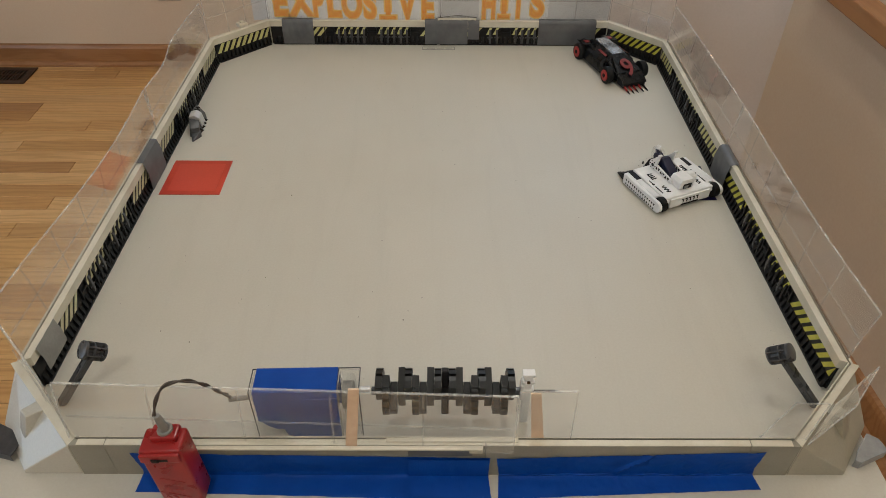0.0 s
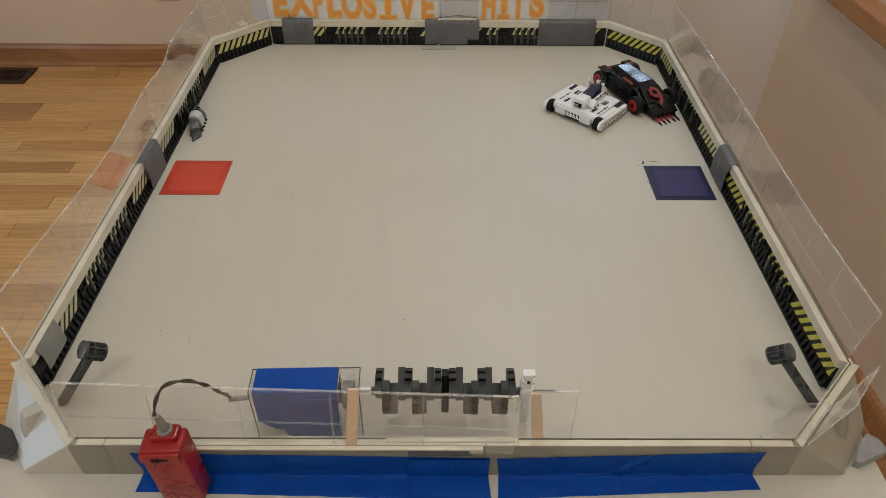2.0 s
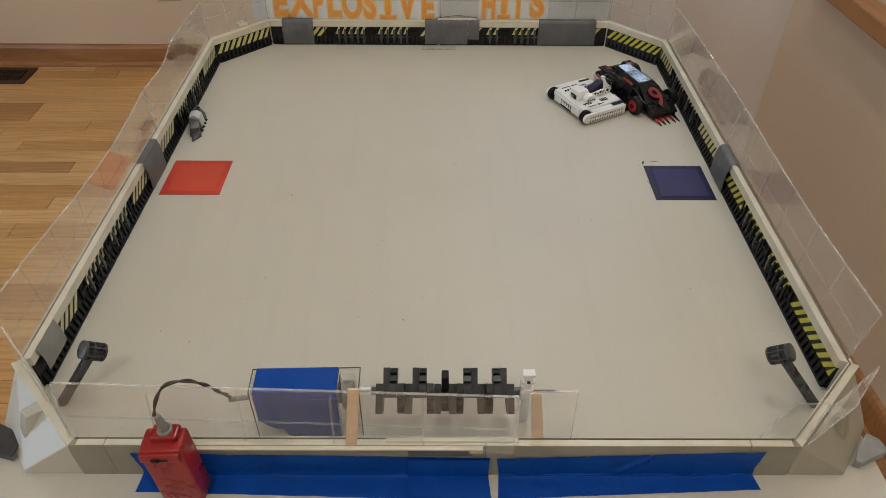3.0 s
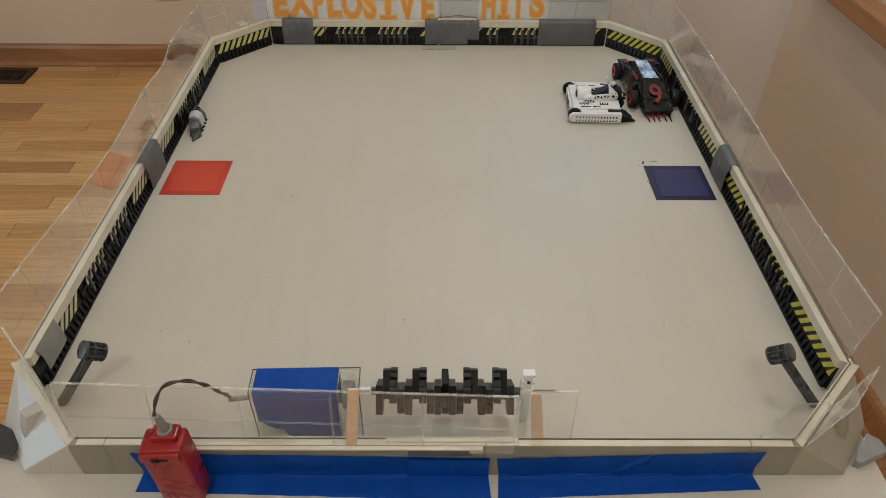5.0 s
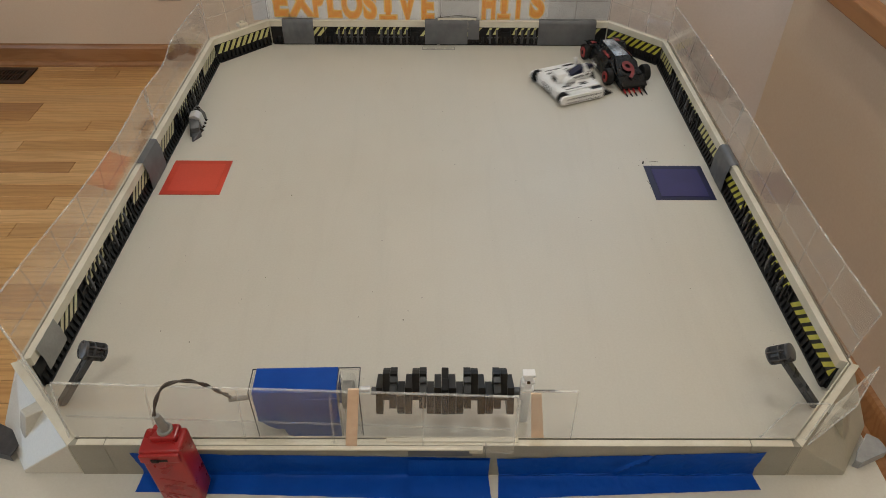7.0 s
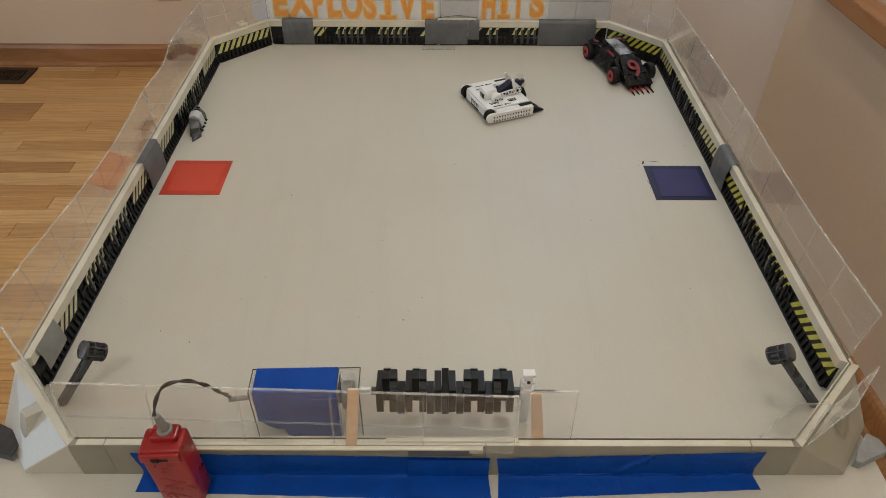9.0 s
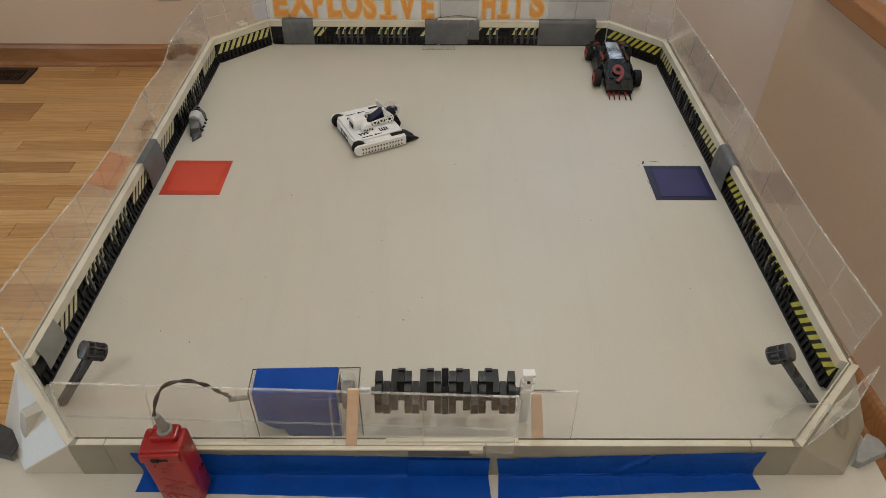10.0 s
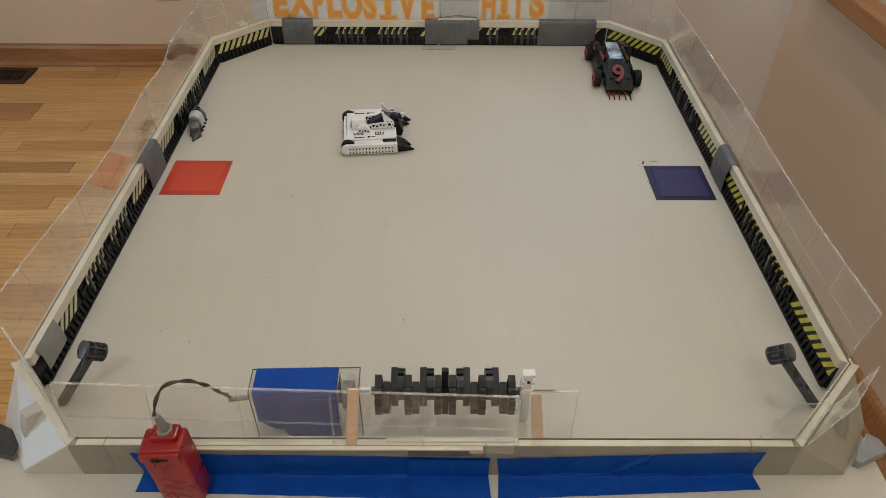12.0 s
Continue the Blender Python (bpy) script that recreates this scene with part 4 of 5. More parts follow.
def battery_pack():
    p = thing("battery_pack", pose(-0.2705, 0.4050, 0.0015, 0, -2.5, 0), "red plastic battery pack with a slide switch", "battery pack")
    bm = block(-0.0213, 0.0213, -0.0150, 0.0150, 0, 0.098, 0.0035, seg=3)
    shade_smooth(part("case", bm, RED, p), 35)
    part("cap", block(-0.011, 0.016, -0.004, 0.0140, 0.0970, 0.1050, 0.002), RED, p)
    bm = block(-0.0200, 0.0200, -0.0185, -0.0145, 0.084, 0.0960, 0.0014)
    part("switch_plate", bm, RED, p)
    part("switch_slot", block(-0.009, 0.008, -0.0189, -0.0184, 0.087, 0.0905), DARK, p)
    part("switch", block(-0.008, -0.001, -0.0200, -0.0188, 0.0865, 0.0915, 0.0004), INK, p)
    shade_smooth(part("strain_relief", rod((0.003, 0.006, 0.104), (0.0012, 0.0065, 0.128), 0.0052, 20, 0.0034, 0.0008), LIGHTGREY, p))
    part("collar", rod((0.003, 0.006, 0.1040), (0.0029, 0.006, 0.107), 0.0082, 20, 0.0076), LIGHTGREY, p)
    # worn raised mark on the front
    bm = bmesh.new()
    for z, w, k in ((0.066, 0.009, 1), (0.052, 0.012, -1), (0.036, 0.010, 1), (0.024, 0.011, -1)):
        prism([(-w, z), (-w + 0.002, z), (w, z + 0.009 * k), (w - 0.002, z + 0.009 * k)], -0.0155, -0.0149, "y", 0, bm)
    part("raised_mark", bm, RED, p)


def cable():
    p0 = Vector((-0.2775, 0.4110, 0.1285))
    pts = [p0, (-0.2745, 0.421, 0.143), (-0.2665, 0.431, 0.1515), (-0.249, 0.439, 0.1485), (-0.2355, 0.446, 0.133), (-0.2300, 0.456, 0.1105), (-0.2270, 0.468, 0.088), (-0.229, 0.4775, 0.0715)]
    line = smooth_line(pts, 10)
    c = thing("power_cable", Matrix.Translation(p0), "twisted brown two-core cable", "cable")
    for ph in (0, math.pi):
        out = []
        for i, q in enumerate(line):
            d = (line[min(i + 1, len(line) - 1)] - line[max(i - 1, 0)]).normalized()
            s = d.cross(Vector((0, 1, 0.2))).normalized()
            u = s.cross(d)
            a = i * 0.34 + ph
            out.append(q - p0 + 0.0011 * (math.cos(a) * s + math.sin(a) * u))
        shade_smooth(part("core", tube(out, 0.0011, 8), WIRE, c), 80)


def spinner():
    """Motor-driven axle with staggered paddles."""
    s = thing("spinner", pose(0.0068, 0.500, 0.055), "black plastic spinning axle with staggered paddles", "spinner")
    part("axle", rod((-0.0835, 0, 0), (0.0865, 0, 0), 0.0046, 16), GREY, s)
    # two screws of toothed cams, a quarter turn from one to the next, mirrored about the cross in the middle
    n = 0.0257
    treads = [(n, -0.0078)]
    for lo, hi, r in ((2, 15, n), (15, 24, 0.0205), (24, 40, n), (40, 50, 0.0205), (50, 66, n), (66, 75, 0.0205), (75, 88, n)):
        treads += [(r * math.cos(radians(lo)), r * math.sin(radians(lo))), (r * math.cos(radians(hi)), r * math.sin(radians(hi)))]
    treads += [(-0.0078, n), (-0.0078, -0.0078)]
    q = math.sqrt(0.5)
    profile = [((b - a) * q, (a + b) * q) for a, b in treads]
    for i in range(1, 10):
        for side in (-1, 1):
            bm = prism(profile, -0.0039, 0.0039, "x")
            rod((-0.0041, 0, 0.012), (0.0041, 0, 0.012), 0.0016, 10, None, 0, bm)
            ob = part("paddle", bm, SPINBLACK, s)
            ob.matrix_local = pose(side * 0.00825 * i, 0, 0, -90 * (i - 5))
    bm = block(-0.0041, 0.0041, -0.007, 0.007, -0.0257, 0.0257, 0.001)
    block(-0.0040, 0.0040, -0.0257, 0.0257, -0.0068, 0.0068, 0.001, bm)
    part("centre_paddle", bm, INK, s)
    return s


def clip(sx):
    """Grey joining clip sticking out of a near corner."""
    if sx < 0:
        plan = ((-0.530, 0.4900), (-0.5087, 0.4845), (-0.4830, 0.4730), (-0.4735, 0.4560), (-0.4765, 0.4412), (-0.5000, 0.4470), (-0.524, 0.455))
    else:
        plan = ((0.4932, 0.4734), (0.5040, 0.4658), (0.5075, 0.4500), (0.4700, 0.4345), (0.4640, 0.4380), (0.4772, 0.4568))
    cx, cy = sum(p[0] for p in plan) / len(plan), sum(p[1] for p in plan) / len(plan)
    c = thing("joining_clip", pose(cx, cy, 0), "grey plastic joining clip sticking out of the corner", "clip", "corner clips")
    rim = [(a - cx, b - cy) for a, b in plan]
    part("plate", prism(rim, 0.0105, 0.0135, "z", 0.0008), PEWTER if sx < 0 else CLIPGREY, c)
    lip = bmesh.new()
    for (a, b), (d, e) in zip(rim[-3:-1] if sx < 0 else rim[2:4], rim[-2:] if sx < 0 else rim[3:5]):
        hull([(u * k, v * k, z) for u, v in ((a, b), (d, e)) for k in (0.97, 0.86) for z in (0.0004, 0.0108)], 0.0005, lip)
    part("lip", lip, PEWTER if sx < 0 else CLIPGREY, c)


motor_box()
sticks()
battery_pack()
cable()
SPIN = spinner()
clip(-1)
clip(1)


def small_wreck():
    """Small grey faceted wreck leaning by the wall."""
    w = thing("robot_wreck", pose(-0.4600, 1.162, 0, 0, 0, 4) @ Matrix.Diagonal((0.76, 1, 1, 1)), "small grey faceted robot shell with a silver band", "robot shell")
    part("front_shell", hull([(-0.014, 0.012, 0), (0.015, 0.012, 0), (-0.012, 0.013, 0.027), (0.011, 0.013, 0.024), (-0.010, 0.050, 0.022), (0.012, 0.036, 0.012), (-0.014, 0.046, 0.002), (0.014, 0.034, 0.0)], 0.0008), PEWTER, w)
    part("rear_shell", hull([(-0.013, -0.012, 0), (0.016, -0.012, 0), (-0.011, -0.013, 0.027), (0.012, -0.013, 0.024), (-0.006, -0.034, 0.018), (0.014, -0.028, 0.016), (0.012, -0.034, 0.0), (-0.010, -0.034, 0.0)], 0.0008), PEWTER, w)
    part("wedge", hull([(-0.006, -0.030, 0.010), (0.016, -0.026, 0.010), (0.018, -0.034, 0.0), (0.000, -0.054, 0.0005), (0.002, -0.052, 0.002), (-0.006, -0.030, 0.0)], 0.0006), PEWTER, w)
    part("band", hull([(x, y, z) for y in (-0.0115, 0.0115) for x, z in ((-0.014, 0.0), (-0.012, 0.029), (0.002, 0.032), (0.013, 0.026), (0.018, 0.008), (0.018, 0.0))], 0.001), METAL, w, "silver band")
    for y in (0.014, 0.002, -0.010, -0.024):
        part("spike", hull([(0.014, y - 0.004, 0.004), (0.014, y + 0.004, 0.004), (0.024, y, 0.008), (0.014, y, 0.013)]), BLACK, w)
    bm = bmesh.new()
    for a, b in (((-0.006, 0.020), (0.0, 0.026)), ((0.0, 0.026), (0.006, 0.021)), ((-0.004, 0.030), (0.004, 0.032))):
        rod((a[0], a[1], 0.0262), (b[0], b[1], 0.0250), 0.0011, 6, None, 0, bm)
    part("mark", bm, INK, w)


def crumbs():
    """Scattered specks of plastic dust."""
    rnd = random.Random(8)
    bm = bmesh.new()
    spots = [(0.366, 1.046), (0.362, 1.053), (0.352, 1.05), (0.357, 1.012), (0.372, 1.062)]
    for _ in range(70):
        spots.append((rnd.uniform(-0.46, 0.46), rnd.uniform(0.56, 1.5)))
    for _ in range(14):
        spots.append((rnd.gauss(0.355, 0.015), rnd.gauss(1.04, 0.012)))
    for x, y in spots:
        r = rnd.choice((0.0005, 0.0006, 0.0008, 0.0011, 0.0015)) * 0.9
        hull([(x + rnd.uniform(-r, r), y + rnd.uniform(-r, r), 0.0002 + rnd.random() * r) for _ in range(6)], 0, bm)
    part_ob = part("dust_specks", bm, SPECK)
    tagged(part_ob, "dark specks of plastic dust on the board", "dust", kind="stuff")
    sc = part("scrap", hull([(-0.005, -0.0015, 0.0002), (0.005, 0.002, 0.0002), (0.004, 0.0, 0.0022), (-0.004, 0.001, 0.0012), (0.0, -0.002, 0.0002)]), SPECK)
    sc.matrix_world = pose(0.362, 1.048, 0, 0, 0, 55)
    tagged(sc, "thin dark plastic scrap lying on the board", "scrap")


def torn_strip():
    """Torn cream tape and a splinter on the far rail."""
    t = thing("torn_tape", pose(0.030, YF + 0.004, HW + 0.0028), "torn cream tape with a dark splinter on the far rail", "tape")
    bm = bmesh.new()
    rnd = random.Random(21)
    cols = [[bm.verts.new((-0.036 + 0.0072 * i, y + rnd.uniform(-0.0008, 0.0008), z + 0.0016 * abs(math.sin(i * 1.3)))) for y, z in ((-0.005, 0), (0.005, 0), (0.005, 0.001), (-0.005, 0.001))] for i in range(13)]
    for p, q in zip(cols, cols[1:]):
        for k in range(4):
            bm.faces.new((p[k], p[(k + 1) % 4], q[(k + 1) % 4], q[k]))
    bm.faces.new(cols[0])
    bm.faces.new(cols[-1][::-1])
    part("strip", bm, CREAM, t)
    for p, q in (((-0.036, 0.002, 0.003), (0.020, 0.004, 0.009)), ((-0.030, 0.002, 0.003), (-0.028, 0.003, 0.015)), ((0.016, 0.003, 0.005), (0.052, 0.002, 0.004))):
        part("splinter", tube([p, ((p[0] + q[0]) / 2, p[1], (p[2] + q[2]) / 2 + 0.001), q], 0.0007, 6), WIRE, t)


def hairs():
    for pts in ([(0, 0, 0), (0.004, 0.008, 0.0002), (0.003, 0.017, 0), (0.0, 0.024, 0.0002)], [(0, 0, 0), (0.008, 0.001, 0.0004), (0.016, 0.0, 0.0)]):
        k = len(pts)
        ob = part("plastic_hair", tube(smooth_line(pts, 5), 0.0003, 5), SPECK)
        ob.location = (0.3565, 0.968, 0.0005) if k == 4 else (0.374, 1.0505, 0.0005)
        tagged(ob, "thin curled plastic shaving lying on the board", "shaving")


small_wreck()
crumbs()
torn_strip()
hairs()


# ---- the robots; forward is local +x ----
def wheel(parent, x, y, r, w, side, rim=None):
    """A tyre with tread blocks, and a rim on its outer side."""
    t = shade_smooth(part("wheel", rod((0, -w / 2, 0), (0, w / 2, 0), r, 28, None, w * 0.15), RUBBER, parent), 40)
    t.matrix_local = pose(x, y, r + 0.0004)
    if rim:
        rm = rod((0, side * (w / 2 - 0.0005), 0), (0, side * (w / 2 + 0.0014), 0), r * 0.66, 24, None, 0.0005)
        part("rim", rm, rim, t, "red wheel rim")
        part("hub", rod((0, side * (w / 2 + 0.001), 0), (0, side * (w / 2 + 0.0022), 0), r * 0.25, 12), RUBBER, t)
    return t


def white_robot():
    w = thing("white_robot", pose(0, 0, 0), "white plastic fighting robot with black forks and truss arms", "robot")
    # main plate
    deck = hull([(x, y, z) for y in (-0.0475, 0.0475) for x, z in ((-0.040, 0.006), (-0.046, 0.016), (-0.044, 0.0245), (0.046, 0.0255), (0.047, 0.006))], 0.0012)
    part("chassis", deck, WHITE, w)
    for s in (-1, 1):
        # side pod with rounded ends
        prof = [(0.0465, 0.003), (0.0465, 0.0215)]
        for k in range(9):
            a = radians(90 + k * 22.5)
            prof.append((-0.044 + 0.0095 * math.cos(a), 0.0125 + 0.0095 * math.sin(a)))
        pod = part("side_pod", prism(prof, s * 0.0585, s * 0.0645, "y", 0.001), WHITE, w)
        part("pod_cover", block(-0.030, 0.0465, min(s * 0.048, s * 0.0582), max(s * 0.048, s * 0.0582), 0.004, 0.0222, 0.001), WHITE, w)
        # two rows of triangular cutouts
        bm = bmesh.new()
        for i in range(14):
            x = -0.040 + i * 0.0058
            for z0, k in ((0.0075, 1), (0.0135, -1)):
                h = 0.0022 * k
                prism([(x, z0 - h), (x + 0.0036, z0 - h), (x + 0.0018, z0 + h)], s * 0.0644, s * 0.0648, "y", 0, bm)
        part("cutouts", bm, INK, pod)
        wheel(w, -0.0415, s * 0.0525, 0.0125, 0.011, s)
        part("battery_window", block(0.021, 0.0455, min(s * 0.0480, s * 0.0570), max(s * 0.0480, s * 0.0570), 0.0215, 0.0232, 0.0005), INK, w)
        # printed marks as bars
        part("printed_mark", block(-0.030, -0.010, min(s * 0.042, s * 0.0435), max(s * 0.042, s * 0.0435), 0.0245, 0.0255), INK, w)
        bm = bmesh.new()
        for i, x in enumerate((-0.032, -0.0255, -0.019)):
            prism([(x, s * 0.028), (x + 0.0016, s * 0.028), (x + 0.0040, s * 0.0345), (x + 0.0024, s * 0.0345)], 0.0244, 0.0256, "z", 0, bm)
            prism([(x + 0.0052, s * 0.028), (x + 0.0064, s * 0.028), (x + 0.0040, s * 0.0345), (x + 0.0028, s * 0.0345)], 0.0244, 0.02555, "z", 0, bm)
        part("printed_mark", bm, INK, w)
        bm = bmesh.new()
        for i, x in enumerate((0.008, 0.0125, 0.017, 0.0215)):
            prism([(x, s * 0.027), (x + 0.0018, s * 0.027), (x + 0.0018, s * 0.036), (x, s * 0.036)], 0.0246, 0.0260, "z", 0, bm)
        prism([(0.0075, s * 0.0345), (0.0235, s * 0.0345), (0.0235, s * 0.0358), (0.0075, s * 0.0358)], 0.0246, 0.02605, "z", 0, bm)
        part("printed_mark", bm, INK, w)
        bm = rod((-0.004, s * 0.0425, 0.0245), (-0.004, s * 0.0425, 0.0257), 0.0022, 12)
        block(-0.004, 0.008, min(s * 0.042, s * 0.0432), max(s * 0.042, s * 0.0432), 0.0246, 0.0257, bm=bm)
        part("printed_mark", bm, INK, w)
        # black fork in two tines
        for k, y in ((0, 0.0520), (1, 0.0365)):
            L = 0.077 - k * 0.004
            f = hull([(0.042, s * (y - 0.0075), 0.001), (0.042, s * (y + 0.0075), 0.001), (0.042, s * (y - 0.0075), 0.0175), (0.042, s * (y + 0.0075), 0.0175),
                      (0.060, s * (y - 0.007), 0.0115), (0.060, s * (y + 0.007), 0.0115), (L, s * (y + 0.002), 0.0006), (L, s * (y - 0.002), 0.0006), (L, s * y, 0.0025)], 0.0006)
            part("fork", f, INK, w, "black plastic wedge fork")
        # truss arm
        y0, y1 = sorted((s * 0.0145, s * 0.0172))
        arm = part("truss_arm", prism([(-0.016, 0.0262), (-0.014, 0.0340), (0.030, 0.0395), (0.036, 0.0330), (0.030, 0.0268)], y0, y1, "y", 0.0006), WHITE, w)
        bm = bmesh.new()
        for i in range(6):
            x = -0.010 + i * 0.0064
            zc = 0.0305 + i * 0.0006
            h = 0.0026 * (1 if i % 2 else -1)
            prism([(x, zc - h), (x + 0.0058, zc - h), (x + 0.0029, zc + h)], y0 - 0.0003, y1 + 0.0003, "y", 0, bm)
        part("cutouts", bm, INK, arm)
        capp = rod((0.0345, y0 - 0.0006, 0.0345), (0.0345, y1 + 0.0006, 0.0345), 0.0092, 24, None, 0.0006)
        prism([(0.026, 0.036), (0.0425, 0.0385), (0.0255, 0.0565), (0.0222, 0.0560)], y0 - 0.0005, y1 + 0.0005, "y", 0.0007, capp)
        rod((0.0238, (y0 + y1) / 2 - 0.003, 0.0568), (0.0238, (y0 + y1) / 2 + 0.003, 0.0568), 0.0024, 14, None, 0.0005, capp)
        part("arm_end", capp, WHITE, arm)
        bm = rod((0.0345, y0 - 0.0013, 0.0345), (0.0345, y1 + 0.0013, 0.0345), 0.0028, 12)
        for a in range(0, 360, 60):
            cx, cz = 0.0345 + 0.0064 * math.cos(radians(a)), 0.0345 + 0.0064 * math.sin(radians(a))
            rod((cx, y0 - 0.0010, cz), (cx, y1 + 0.0010, cz), 0.0011, 8, None, 0, bm)
        part("axle_holes", bm, INK, arm)
    # rear bumper and its lettering band
    part("rear_plate", block(-0.0490, -0.0455, -0.040, 0.040, 0.006, 0.0225, 0.001), WHITE, w)
    bm = block(-0.0496, -0.0489, -0.0175, 0.0175, 0.0065, 0.0090)
    for i in range(5):
        y = -0.0155 + i * 0.0072
        block(-0.0496, -0.0489, y, y + 0.0016, 0.0115, 0.0185, bm=bm)
        block(-0.0496, -0.0489, y, y + 0.0045, 0.0168, 0.0185, bm=bm)
    part("printed_mark", bm, INK, w)
    # motor hoods
    hood = prism([(-0.0150, 0.0253), (0.0140, 0.0253), (0.0140, 0.0365), (0.010, 0.0425), (-0.011, 0.0425), (-0.0150, 0.0365)], -0.034, -0.008, "x", 0.0014)
    part("motor_hood", hood, WHITE, w)
    prof = [(-0.022, 0.0253)] + [(-0.0125 + 0.0115 * math.cos(radians(a)), 0.0275 + 0.0115 * math.sin(radians(a))) for a in range(170, -11, -18)] + [(-0.002, 0.0253)]
    side = part("side_hood", prism(prof, -0.0290, -0.0152, "y", 0.0010), WHITE, w)
    bm = bmesh.new()
    for i in range(4):
        x = -0.0215 + i * 0.0048
        h = 0.0020 * (1 if i % 2 else -1)
        prism([(x, 0.0295 - h), (x + 0.0042, 0.0295 - h), (x + 0.0021, 0.0295 + h)], -0.0294, -0.0288, "y", 0, bm)
    part("cutouts", bm, INK, side)
    part("hood_window", block(-0.0352, -0.0338, -0.009, 0.007, 0.0262, 0.0345, 0.0003), INK, w)
    part("hood_window", block(-0.0362, -0.0345, -0.002, 0.006, 0.0275, 0.0325, 0.0003), LIGHTGREY, w)
    part("weapon_motor", rod((0.0345, -0.0138, 0.0345), (0.0345, 0.0138, 0.0345), 0.0085, 24, None, 0.0008), NAVYMOTOR, w)
    part("belt_guard", hull([(x, y, z) for y in (-0.0085, 0.0085) for x, z in ((-0.004, 0.0262), (0.034, 0.027), (0.036, 0.045), (0.026, 0.0485), (0.002, 0.0345))], 0.0014), NAVYMOTOR, w)
    part("belt_slot", block(-0.006, 0.004, -0.013, 0.013, 0.0256, 0.0268), INK, w)
    part("weapon_nose", hull([(x, y, z) for y in (-0.013, 0.013) for x, z in ((0.038, 0.008), (0.038, 0.036), (0.052, 0.034), (0.060, 0.016), (0.056, 0.006))], 0.0015), BLACK, w)
    # spinning bar on its own pivot
    d = new("weapon")
    d.empty_display_size = 0.01
    d.parent = w
    d.matrix_local = pose(0.0440, 0, 0.0400)
    bar = hull([(x, y, z) for y in (-0.0028, 0.0028) for x, z in ((-0.0042, -0.0155), (0.0042, -0.0155), (-0.0042, 0.0155), (0.0042, 0.0155))], 0.0006)
    rod((0, -0.005, 0), (0, 0.005, 0), 0.0078, 20, None, 0.0006, bar)
    part("blade", bar, NAVYMOTOR, d)
    # added disc that gives the look of the blade blurred by its spin
    part("blur_disc", rod((0, -0.0008, 0), (0, 0.0008, 0), 0.0192, 40), ACRYLIC, d, "clear disc standing for the spinning blade's blur")
    for k in (-1, 1):
        part("blade_tooth", hull([(x * k, y, z * k) for y in (-0.0032, 0.0032) for x, z in ((-0.0050, 0.0130), (0.0046, 0.0140), (-0.0030, 0.0195), (0.0010, 0.0200))], 0.0005), WHITE, d)
    return w, d


